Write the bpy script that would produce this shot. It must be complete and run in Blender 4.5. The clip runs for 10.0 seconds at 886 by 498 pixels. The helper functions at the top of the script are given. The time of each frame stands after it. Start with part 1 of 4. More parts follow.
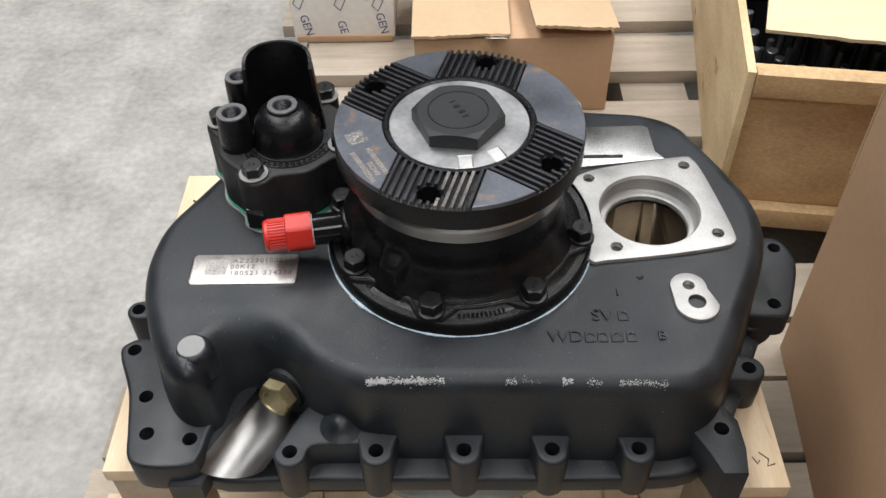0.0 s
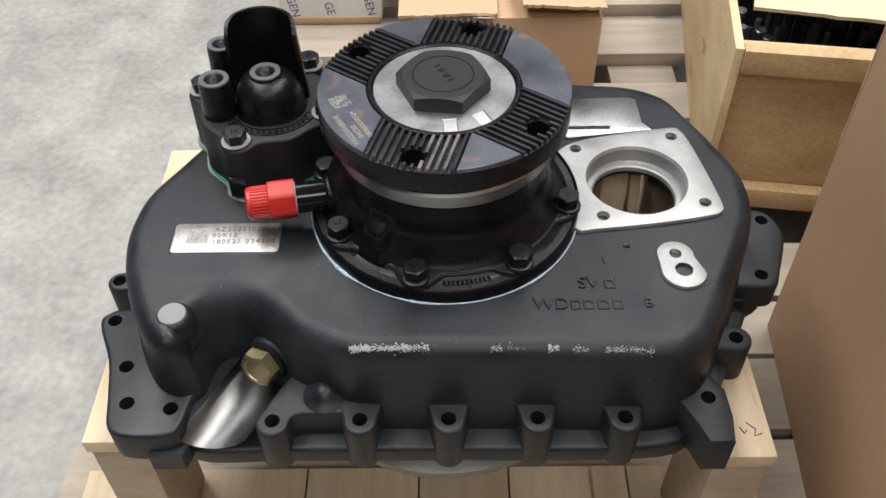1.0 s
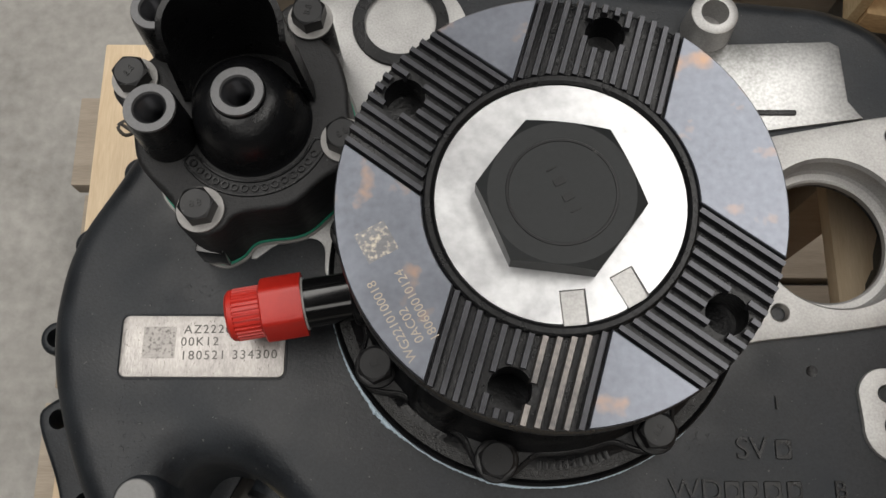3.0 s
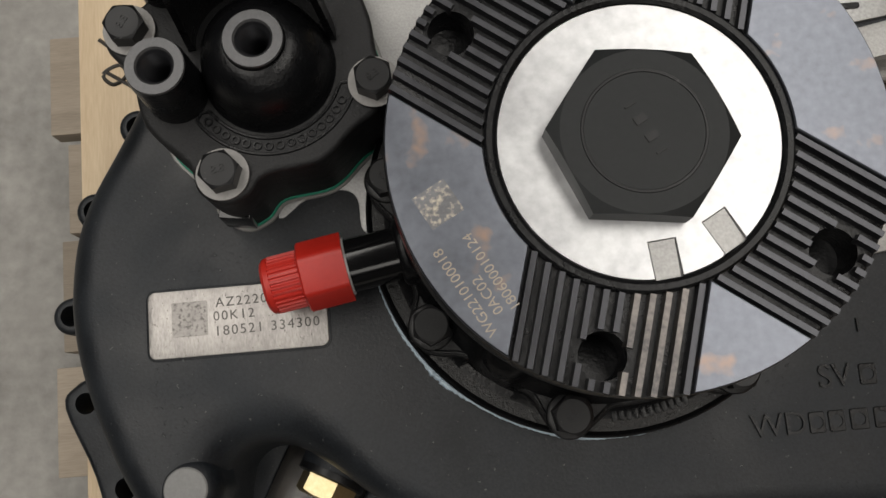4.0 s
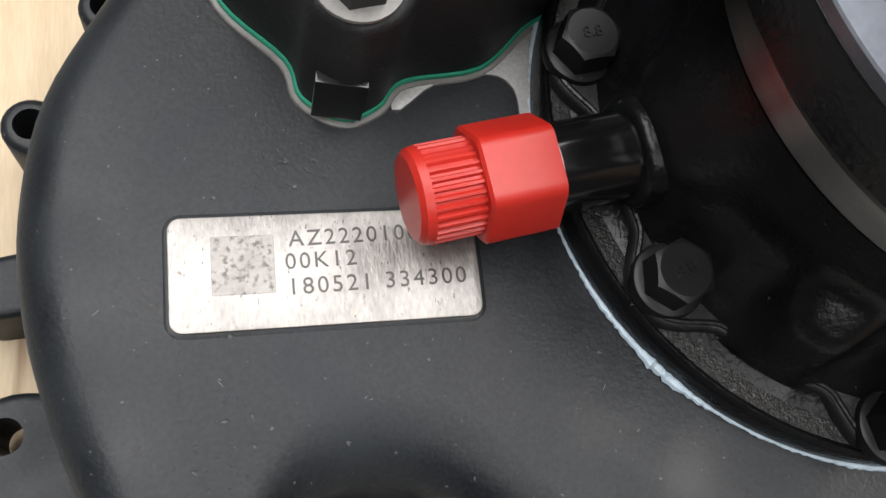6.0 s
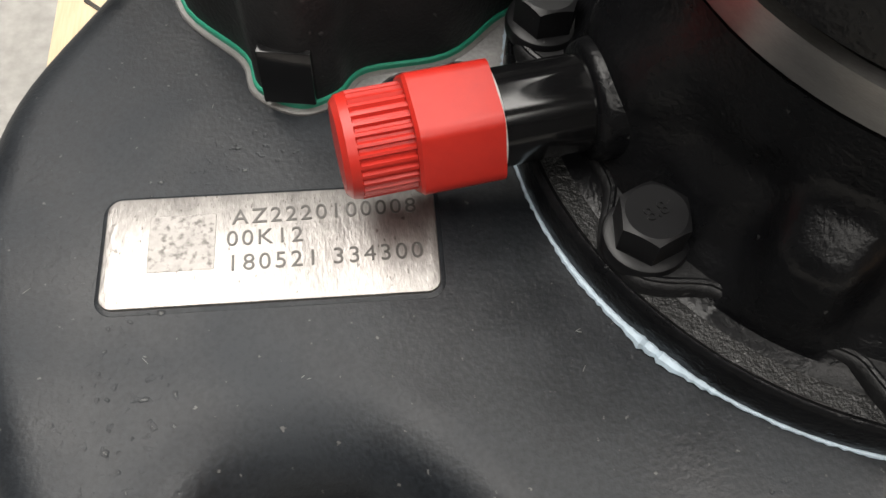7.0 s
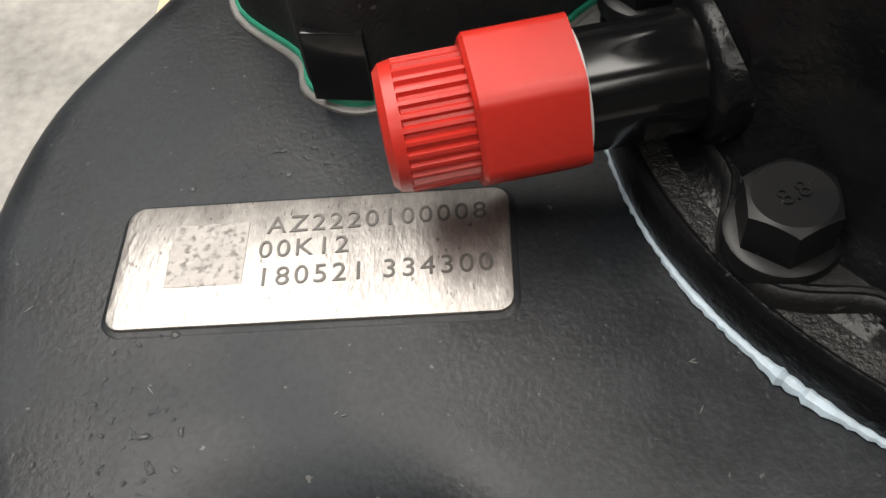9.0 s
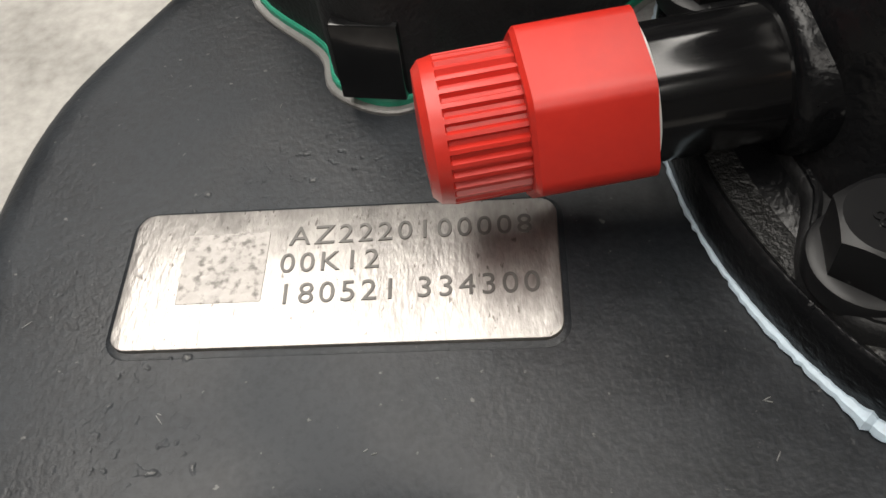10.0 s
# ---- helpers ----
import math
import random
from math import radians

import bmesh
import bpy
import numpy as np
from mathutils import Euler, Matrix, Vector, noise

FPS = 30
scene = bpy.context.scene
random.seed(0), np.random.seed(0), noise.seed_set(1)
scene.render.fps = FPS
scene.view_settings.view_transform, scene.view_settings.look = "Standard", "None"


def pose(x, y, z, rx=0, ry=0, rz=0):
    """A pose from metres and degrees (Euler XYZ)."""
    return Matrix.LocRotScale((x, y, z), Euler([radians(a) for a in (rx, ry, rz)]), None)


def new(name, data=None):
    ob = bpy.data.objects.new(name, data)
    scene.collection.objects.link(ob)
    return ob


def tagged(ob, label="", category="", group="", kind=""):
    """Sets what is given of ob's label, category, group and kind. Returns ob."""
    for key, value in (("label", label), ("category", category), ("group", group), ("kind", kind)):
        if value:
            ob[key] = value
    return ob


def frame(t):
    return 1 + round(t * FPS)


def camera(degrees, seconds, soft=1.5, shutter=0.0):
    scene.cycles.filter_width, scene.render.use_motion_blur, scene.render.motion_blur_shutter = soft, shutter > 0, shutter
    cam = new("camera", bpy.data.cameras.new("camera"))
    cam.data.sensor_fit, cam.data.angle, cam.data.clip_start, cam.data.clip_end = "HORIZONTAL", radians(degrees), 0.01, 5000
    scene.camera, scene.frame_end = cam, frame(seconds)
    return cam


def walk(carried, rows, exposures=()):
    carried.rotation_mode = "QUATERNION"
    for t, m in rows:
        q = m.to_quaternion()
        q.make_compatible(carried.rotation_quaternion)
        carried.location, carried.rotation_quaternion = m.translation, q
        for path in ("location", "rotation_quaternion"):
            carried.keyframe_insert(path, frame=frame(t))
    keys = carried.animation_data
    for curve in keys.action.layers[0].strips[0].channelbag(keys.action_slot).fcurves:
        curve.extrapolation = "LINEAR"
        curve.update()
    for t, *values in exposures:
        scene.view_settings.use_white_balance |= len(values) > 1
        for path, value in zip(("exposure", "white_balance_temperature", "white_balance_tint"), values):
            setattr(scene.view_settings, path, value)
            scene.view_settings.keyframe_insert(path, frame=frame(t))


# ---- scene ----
cam = camera(52.3, 10.0)
METRES, EYE, TILT, LEAN, TURN = 0.9095, 0.963, -46.0, 0.9, 0.0
ROWS = [
    (0.0, 0.00000, 0.00000, 0.00000, 0.000, 0.000, -0.000),
    (0.5, -0.00419, 0.00136, -0.02351, -0.233, 0.216, -0.184),
    (1.0, 0.00358, 0.00847, -0.02415, -0.683, -0.178, -0.050),
    (1.5, 0.00856, 0.03281, -0.01956, -0.745, -1.684, 0.170),
    (2.0, -0.01238, 0.17640, 0.03285, -0.494, -7.748, 0.157),
    (2.5, -0.03464, 0.28622, 0.19249, -0.158, -18.336, -0.964),
    (2.7, -0.03953, 0.32802, 0.23911, -0.094, -23.041, -1.052),
    (3.8, -0.04861, 0.38645, 0.26842, -3.077, -33.175, 2.687),
    (4.0, -0.07794, 0.40438, 0.26584, -4.219, -34.451, 2.805),
    (4.5, -0.11317, 0.45409, 0.22856, -5.205, -34.754, 1.984),
    (5.0, -0.15497, 0.49599, 0.18218, -8.036, -33.440, -0.015),
    (5.5, -0.19150, 0.52410, 0.15000, -11.587, -30.550, -3.442),
    (6.0, -0.19791, 0.53697, 0.11101, -13.062, -27.216, -4.042),
    (6.2, -0.19042, 0.53335, 0.10043, -12.839, -25.792, -3.213),
    (7.3, -0.13530, 0.53092, 0.03053, -1.861, -12.891, 2.518),
    (7.5, -0.13632, 0.53381, 0.02754, -0.434, -12.917, 2.672),
    (8.0, -0.13031, 0.53791, 0.02340, 1.079, -11.511, 2.843),
    (8.5, -0.12486, 0.54924, 0.01372, 1.998, -9.377, 3.122),
    (9.0, -0.12669, 0.56907, 0.01130, 3.154, -7.992, 3.254),
    (9.5, -0.12725, 0.58137, 0.00569, 3.640, -8.173, 2.926),
    (10.0, -0.13405, 0.58888, 0.01366, 3.897, -8.390, 2.477),
]
EXPOSURES = [(0.0, -0.05, 6450, 10), (1.5, -0.02, 6450, 10), (2.5, -0.28, 6450, 10), (2.7, -0.6, 6600, 10), (4.0, -1.38, 6950, 10), (4.5, -1.3, 6950, 10), (5.0, -0.85, 6950, 10), (5.5, -0.5, 6850, 10), (6.0, -0.22, 6550, 10), (7.5, 0.03, 7000, 10), (10.0, 0.0, 7000, 10)]
walk(cam, [(t, pose(-0.0112, -0.5115, EYE, TILT, LEAN, TURN) @ pose(METRES * x, METRES * y, METRES * z, 90 + pitch, roll, yaw)) for t, x, y, z, yaw, pitch, roll in ROWS], EXPOSURES)

# ---- world and light ----
world = bpy.data.worlds.new("world")
scene.world = world
world.use_nodes = True
world.node_tree.nodes["Background"].inputs[0].default_value = (0.9, 0.95, 1.0, 1)
world.node_tree.nodes["Background"].inputs[1].default_value = 0.02


def area_lamp(x, y, z, sx, sy, watts, colour):
    data = bpy.data.lights.new("tube_light", "AREA")
    data.shape, data.size, data.size_y, data.energy, data.color = "RECTANGLE", sx, sy, watts, colour
    lamp = new("tube_light", data)
    lamp.matrix_world = pose(x, y, z)
    return lamp


LAMPS = [(-1.45, 0.95, 1.6, 4.4, 165), (1.45, 0.95, 1.6, 4.4, 165), (0.0, -3.2, 3.2, 1.5, 56)]
for lx, ly, sx, sy, watts in LAMPS:
    area_lamp(lx, ly, 3.88, sx, sy, watts, (0.985, 0.992, 1.0))


# ---- materials ----
def material(name, base, rough=0.5, metal=0.0, dark=None, scale=40.0, fine=400.0, bump=0.1, depth=0.001, spread=0.5, stretch=(1, 1, 1), specks=None, speck_scale=90.0, speck_size=0.06, piece=0.0, spec=0.5, rough_var=0.1, pits=0.0, soft=0.05):
    m = bpy.data.materials.new(name)
    m.use_nodes = True
    nt = m.node_tree
    n, link = nt.nodes, nt.links
    bsdf = n["Principled BSDF"]
    bsdf.inputs["Metallic"].default_value = metal
    bsdf.inputs["Specular IOR Level"].default_value = spec
    co = n.new("ShaderNodeTexCoord")
    mp = n.new("ShaderNodeMapping")
    mp.inputs["Scale"].default_value = stretch
    link.new(co.outputs["Object"], mp.inputs["Vector"])
    vec = mp.outputs["Vector"]
    if piece:
        info = n.new("ShaderNodeObjectInfo")
        add = n.new("ShaderNodeVectorMath")
        add.operation = "MULTIPLY_ADD"
        link.new(info.outputs["Random"], add.inputs[0])
        add.inputs[1].default_value = (7.3, 3.1, 5.7)
        link.new(vec, add.inputs[2])
        vec = add.outputs[0]
    big, small = n.new("ShaderNodeTexNoise"), n.new("ShaderNodeTexNoise")
    big.inputs["Scale"].default_value, big.inputs["Detail"].default_value = scale, 6
    small.inputs["Scale"].default_value, small.inputs["Detail"].default_value = fine, 4
    link.new(vec, big.inputs["Vector"])
    link.new(vec, small.inputs["Vector"])
    mix = n.new("ShaderNodeMix")
    mix.data_type = "RGBA"
    dark = dark or tuple(c * 0.6 for c in base)
    mix.inputs["A"].default_value, mix.inputs["B"].default_value = (*dark, 1), (*base, 1)
    ramp = n.new("ShaderNodeMapRange")
    ramp.inputs["From Min"].default_value, ramp.inputs["From Max"].default_value = 0.5 - spread / 2, 0.5 + spread / 2
    avg = n.new("ShaderNodeMath")
    avg.operation = "MULTIPLY_ADD"
    link.new(small.outputs["Fac"], avg.inputs[0])
    avg.inputs[1].default_value = 0.4
    sub = n.new("ShaderNodeMath")
    sub.operation = "MULTIPLY"
    sub.inputs[1].default_value = 0.6
    link.new(big.outputs["Fac"], sub.inputs[0])
    link.new(sub.outputs[0], avg.inputs[2])
    link.new(avg.outputs[0], ramp.inputs["Value"])
    link.new(ramp.outputs[0], mix.inputs["Factor"])
    colour = mix.outputs["Result"]
    if piece:
        hsv = n.new("ShaderNodeHueSaturation")
        vr = n.new("ShaderNodeMapRange")
        vr.inputs["To Min"].default_value, vr.inputs["To Max"].default_value = 1 - piece, 1 + piece
        link.new(info.outputs["Random"], vr.inputs["Value"])
        link.new(vr.outputs[0], hsv.inputs["Value"])
        link.new(colour, hsv.inputs["Color"])
        colour = hsv.outputs[0]
    if specks:
        vor = n.new("ShaderNodeTexNoise")
        vor.inputs["Scale"].default_value, vor.inputs["Detail"].default_value = speck_scale, 3
        link.new(vec, vor.inputs["Vector"])
        th = n.new("ShaderNodeMapRange")
        th.inputs["From Min"].default_value, th.inputs["From Max"].default_value = 0.75 - speck_size, 0.75 + soft - speck_size
        link.new(vor.outputs["Fac"], th.inputs["Value"])
        mx = n.new("ShaderNodeMix")
        mx.data_type = "RGBA"
        link.new(th.outputs[0], mx.inputs["Factor"])
        link.new(colour, mx.inputs["A"])
        mx.inputs["B"].default_value = (*specks, 1)
        colour = mx.outputs["Result"]
    link.new(colour, bsdf.inputs["Base Color"])
    rr = n.new("ShaderNodeMapRange")
    rr.inputs["To Min"].default_value, rr.inputs["To Max"].default_value = max(rough - rough_var, 0.02), min(rough + rough_var, 1)
    link.new(big.outputs["Fac"], rr.inputs["Value"])
    link.new(rr.outputs[0], bsdf.inputs["Roughness"])
    bp = n.new("ShaderNodeBump")
    bp.inputs["Strength"].default_value, bp.inputs["Distance"].default_value = bump, depth
    height = avg.outputs[0]
    if pits:
        spots, where = n.new("ShaderNodeTexNoise"), n.new("ShaderNodeTexNoise")
        spots.inputs["Scale"].default_value, spots.inputs["Detail"].default_value = 420, 2
        where.inputs["Scale"].default_value, where.inputs["Detail"].default_value = 22, 2
        for tex in (spots, where):
            link.new(vec, tex.inputs["Vector"])
        cut, mask, both, low = n.new("ShaderNodeMapRange"), n.new("ShaderNodeMapRange"), n.new("ShaderNodeMath"), n.new("ShaderNodeMath")
        cut.inputs["From Min"].default_value, cut.inputs["From Max"].default_value = 0.60, 0.80
        mask.inputs["From Min"].default_value, mask.inputs["From Max"].default_value = 0.57, 0.70
        link.new(spots.outputs["Fac"], cut.inputs["Value"])
        link.new(where.outputs["Fac"], mask.inputs["Value"])
        both.operation = "MULTIPLY"
        link.new(cut.outputs[0], both.inputs[0])
        link.new(mask.outputs[0], both.inputs[1])
        low.operation = "MULTIPLY_ADD"
        link.new(both.outputs[0], low.inputs[0])
        low.inputs[1].default_value = -pits
        link.new(avg.outputs[0], low.inputs[2])
        height = low.outputs[0]
    link.new(height, bp.inputs["Height"])
    link.new(bp.outputs[0], bsdf.inputs["Normal"])
    return m


M = {
    "paint": material("black_satin_paint", (0.0180, 0.0212, 0.0252), 0.46, dark=(0.0066, 0.0077, 0.0096), pits=1.0, scale=26, fine=800, bump=0.36, depth=0.0009, spread=0.24, rough_var=0.34, specks=(0.085, 0.085, 0.083), speck_scale=420, speck_size=0.05, spec=0.34),
    "gloss": material("black_gloss_paint", (0.0062, 0.0064, 0.0072), 0.29, spec=0.26, dark=(0.0034, 0.0035, 0.004), scale=80, fine=650, bump=0.75, depth=0.0008, specks=(0.05, 0.05, 0.05), speck_scale=300, speck_size=0.03),
    "cast": material("matt_black_casting", (0.019, 0.0192, 0.020), 0.52, dark=(0.008, 0.008, 0.0086), scale=160, fine=900, bump=0.7, depth=0.001, specks=(0.06, 0.06, 0.06), speck_scale=300, speck_size=0.05, spec=0.28),
    "rough_cast": material("rough_black_casting", (0.014, 0.014, 0.014), 0.42, scale=500, fine=1400, bump=0.9, depth=0.0012, specks=(0.085, 0.085, 0.085), speck_scale=600, speck_size=0.11),
    # also covers the added sheets that darken the crate inside
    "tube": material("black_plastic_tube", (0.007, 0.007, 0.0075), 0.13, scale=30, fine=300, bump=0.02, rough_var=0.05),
    "blued": material("blued_steel", (0.180, 0.192, 0.222), 0.34, metal=0.9, dark=(0.112, 0.119, 0.138), scale=30, fine=300, bump=0.08, depth=0.0004, spread=0.4, specks=(0.34, 0.22, 0.15), speck_scale=60, speck_size=0.16, soft=0.16),
    "blued_dark": material("dark_blued_steel", (0.068, 0.069, 0.076), 0.33, metal=0.8, scale=60, fine=400, bump=0.1, depth=0.0004),
    "worn_tooth": material("rubbed_bright_tooth", (0.23, 0.21, 0.195), 0.42, metal=0.8, dark=(0.07, 0.068, 0.07), scale=70, fine=500, bump=0.2, depth=0.0005, spread=0.3),
    "etched": material("blotched_laser_patch", (0.19, 0.19, 0.20), 0.4, metal=0.7, scale=120, fine=700, bump=0.1, specks=(0.42, 0.38, 0.31), speck_scale=520, speck_size=0.27, soft=0.2),
    "peened": material("blotched_peened_patch", (0.36, 0.34, 0.322), 0.5, metal=0.85, dark=(0.22, 0.207, 0.198), scale=150, fine=700, bump=0.5, depth=0.0005, specks=(0.13, 0.122, 0.115), speck_scale=620, speck_size=0.25, soft=0.18),
    "washer": material("bright_zinc_steel", (0.56, 0.565, 0.57), 0.36, metal=1.0, dark=(0.37, 0.37, 0.38), scale=38, fine=250, bump=0.08, depth=0.0004, spread=0.3),
    "machined": material("machined_cast_iron", (0.49, 0.485, 0.475), 0.47, metal=0.6, dark=(0.25, 0.245, 0.24), scale=35, fine=900, bump=0.3, depth=0.0003, spread=0.40),
    "oily": material("oily_machined_iron", (0.50, 0.50, 0.495), 0.38, metal=0.95, dark=(0.22, 0.22, 0.215), scale=22, fine=600, bump=0.2, depth=0.0003, spread=0.34),
    "pink": material("pink_sealant", (0.55, 0.20, 0.18), 0.5, scale=120, fine=600, bump=0.3),
    "plate": material("milled_plate_face", (0.49, 0.465, 0.44), 0.45, metal=0.9, dark=(0.25, 0.235, 0.225), scale=60, fine=620, bump=0.9, depth=0.0005, spread=0.40, stretch=(1.7, 0.6, 1), specks=(0.17, 0.155, 0.145), speck_scale=700, speck_size=0.085),
    "bore": material("turned_steel_bore", (0.42, 0.41, 0.40), 0.34, metal=1.0, scale=40, fine=800, bump=0.1, depth=0.0002, stretch=(1, 1, 6)),
    "thread": material("threaded_steel", (0.46, 0.45, 0.43), 0.35, metal=1.0, scale=60, fine=500, bump=0.2),
    "bolt": material("black_oxide_bolt", (0.0085, 0.0086, 0.0095), 0.38, spec=0.3, scale=80, fine=500, bump=0.15, depth=0.0005, specks=(0.08, 0.08, 0.08), speck_scale=350, speck_size=0.05),
    "hexbolt": material("matt_black_bolt", (0.020, 0.022, 0.023), 0.5, spec=0.25, scale=50, fine=500, bump=0.1, depth=0.0004),
    "face": material("dull_port_face", (0.13, 0.13, 0.134), 0.45, metal=0.5, scale=120, fine=700, bump=0.2, depth=0.0004),
    "bare": material("bare_cast_rim", (0.30, 0.29, 0.28), 0.5, metal=0.4, scale=100, fine=700, bump=0.2, depth=0.0004),
    "brass": material("yellow_zinc_plug", (0.60, 0.51, 0.32), 0.32, metal=0.9, dark=(0.34, 0.27, 0.13), scale=90, fine=500, bump=0.2, depth=0.0005),
    "red": material("red_plastic_cap", (0.50, 0.024, 0.014), 0.40, dark=(0.40, 0.015, 0.010), scale=40, fine=400, bump=0.08, depth=0.0004, spec=0.5),
    "green": material("green_gasket", (0.02, 0.32, 0.20), 0.5, dark=(0.01, 0.2, 0.12), scale=60, fine=500),
    "sealant": material("pale_blue_sealant", (0.55, 0.68, 0.78), 0.5, dark=(0.35, 0.42, 0.48), scale=120, fine=600, bump=0.4, depth=0.001),
    "liner": material("white_plastic_liner", (0.75, 0.75, 0.74), 0.5),
    "dull": material("dull_oiled_steel", (0.20, 0.20, 0.18), 0.55, metal=0.4, scale=30, fine=300, bump=0.1),
    "nick": material("grey_paint_nick", (0.17, 0.17, 0.165), 0.6),
    "scuff": material("bare_metal_scuff", (0.33, 0.33, 0.325), 0.5, metal=0.3, scale=200, fine=900),
    "ground": material("dull_ground_iron", (0.24, 0.24, 0.237), 0.6, metal=0.25, dark=(0.15, 0.15, 0.147), scale=60, fine=700, bump=0.2, depth=0.0003),
    "ink": material("dark_etched_ink", (0.12, 0.113, 0.106), 0.5, metal=0.3),
    "etch": material("pale_laser_etching", (0.42, 0.36, 0.29), 0.5, metal=0.3, scale=200, fine=900),
    "pencil": material("black_marker_ink", (0.03, 0.025, 0.02), 0.6),
    "pine": material("pale_pine_board", (0.68, 0.55, 0.385), 0.6, dark=(0.47, 0.345, 0.215), scale=14, fine=160, bump=0.25, depth=0.0008, stretch=(6, 0.6, 6), piece=0.1, specks=(0.26, 0.14, 0.065), speck_scale=9, speck_size=0.055, soft=0.08),
    "pine_cut": material("pine_end_grain", (0.44, 0.355, 0.265), 0.7, dark=(0.30, 0.23, 0.16), scale=30, fine=250, bump=0.3, stretch=(1, 1, 3), piece=0.1),
    "grey_wood": material("weathered_pallet_wood", (0.42, 0.355, 0.285), 0.75, dark=(0.24, 0.20, 0.155), scale=16, fine=200, bump=0.35, depth=0.001, stretch=(0.5, 6, 6), piece=0.16, specks=(0.16, 0.11, 0.07), speck_scale=14, speck_size=0.03),
    "ply": material("pale_plywood", (0.60, 0.42, 0.225), 0.6, dark=(0.33, 0.205, 0.095), scale=7, fine=150, bump=0.3, depth=0.0010, spread=0.34, stretch=(1.2, 1.2, 2.4), piece=0.08, specks=(0.22, 0.125, 0.06), speck_scale=9, speck_size=0.09, soft=0.12),
    "ply_side": material("pale_pine_plywood", (0.70, 0.56, 0.35), 0.6, dark=(0.44, 0.31, 0.155), scale=9, fine=150, bump=0.3, depth=0.0010, spread=0.34, stretch=(2.5, 0.7, 2.5), specks=(0.24, 0.15, 0.075), speck_scale=15, speck_size=0.075, soft=0.05),
    "ply_pale": material("pale_plywood_lid", (0.68, 0.565, 0.37), 0.6, dark=(0.54, 0.42, 0.25), scale=10, fine=150, bump=0.2, depth=0.0008, stretch=(0.8, 3, 2)),
    "carton": material("brown_cardboard", (0.45, 0.29, 0.175), 0.75, dark=(0.36, 0.225, 0.13), scale=7, fine=130, bump=0.3, depth=0.0012, spread=0.55),
    "carton_pale": material("pale_cardboard_inside", (0.50, 0.36, 0.225), 0.75, dark=(0.40, 0.275, 0.16), scale=9, fine=130, bump=0.2, depth=0.001, spread=0.7),
    "white_carton": material("worn_white_cardboard", (0.82, 0.79, 0.75), 0.6, dark=(0.62, 0.585, 0.545), scale=14, fine=90, bump=0.3, depth=0.001),
    "print": material("blue_carton_print", (0.10, 0.11, 0.22), 0.6),
    "steel_part": material("dark_steel_parts", (0.28, 0.28, 0.29), 0.35, metal=0.9),
    "concrete": material("worn_concrete", (0.395, 0.382, 0.358), 0.6, dark=(0.175, 0.167, 0.154), scale=10, fine=75, bump=0.8, depth=0.004, spread=0.42, specks=(0.20, 0.19, 0.176), speck_scale=5, speck_size=0.10, soft=0.16),
    "wall": material("grey_washed_wall", (0.12, 0.12, 0.118), 0.8, scale=2, fine=40),
    "roof": material("grey_ceiling_sheet", (0.07, 0.07, 0.073), 0.7, scale=2, fine=40),
}


def glow(name, colour, strength):
    m = bpy.data.materials.new(name)
    m.use_nodes = True
    b = m.node_tree.nodes["Principled BSDF"]
    b.inputs["Emission Color"].default_value, b.inputs["Emission Strength"].default_value = (*colour, 1), strength
    return m


# ---- building helpers ----
BASE = {}


def thing(name, loc, label, category, group=""):
    ob = new(name)
    ob.location = loc
    BASE[ob.name] = Vector(loc)
    return tagged(ob, label, category, group)


def mesh_of(name, bm, mat, origin, flat=35.0):
    bmesh.ops.translate(bm, verts=bm.verts, vec=-origin)
    bmesh.ops.recalc_face_normals(bm, faces=bm.faces)
    me = bpy.data.meshes.new(name)
    bm.to_mesh(me)
    bm.free()
    me.materials.append(mat)
    me.shade_smooth()
    me.set_sharp_from_angle(angle=radians(flat))
    return me


def part(name, bm, mat, parent, label="", flat=35.0):
    """Links bm, drawn at its place in the world, as one mesh under a thing or a part."""
    origin = BASE[parent.name]
    ob = new(name, mesh_of(name, bm, mat, origin, flat))
    ob.parent = parent
    BASE[ob.name] = origin
    return tagged(ob, label)


def whole(name, bm, mat, origin, label, category, kind="", group="", flat=35.0):
    """Links bm as a thing of one mesh."""
    origin = Vector(origin)
    ob = new(name, mesh_of(name, bm, mat, origin, flat))
    ob.location = origin
    BASE[ob.name] = origin
    return tagged(ob, label, category, group, kind)


def box(bm, x0, x1, y0, y1, z0, z1, bevel=0.0, m=None):
    r = bmesh.ops.create_cube(bm, size=1.0)
    vs = r["verts"]
    for v in vs:
        v.co = Vector((x0 + (v.co.x + 0.5) * (x1 - x0), y0 + (v.co.y + 0.5) * (y1 - y0), z0 + (v.co.z + 0.5) * (z1 - z0)))
    if m:
        bmesh.ops.transform(bm, matrix=m, verts=vs)
    if bevel:
        bmesh.ops.bevel(bm, geom=list({e for v in vs for e in v.link_edges}), offset=bevel, segments=2, affect="EDGES", profile=0.6)
    return bm


def circle(cx, cy, r, n=32, a0=0.0):
    return [(cx + r * math.cos(a0 + 2 * math.pi * k / n), cy + r * math.sin(a0 + 2 * math.pi * k / n)) for k in range(n)]


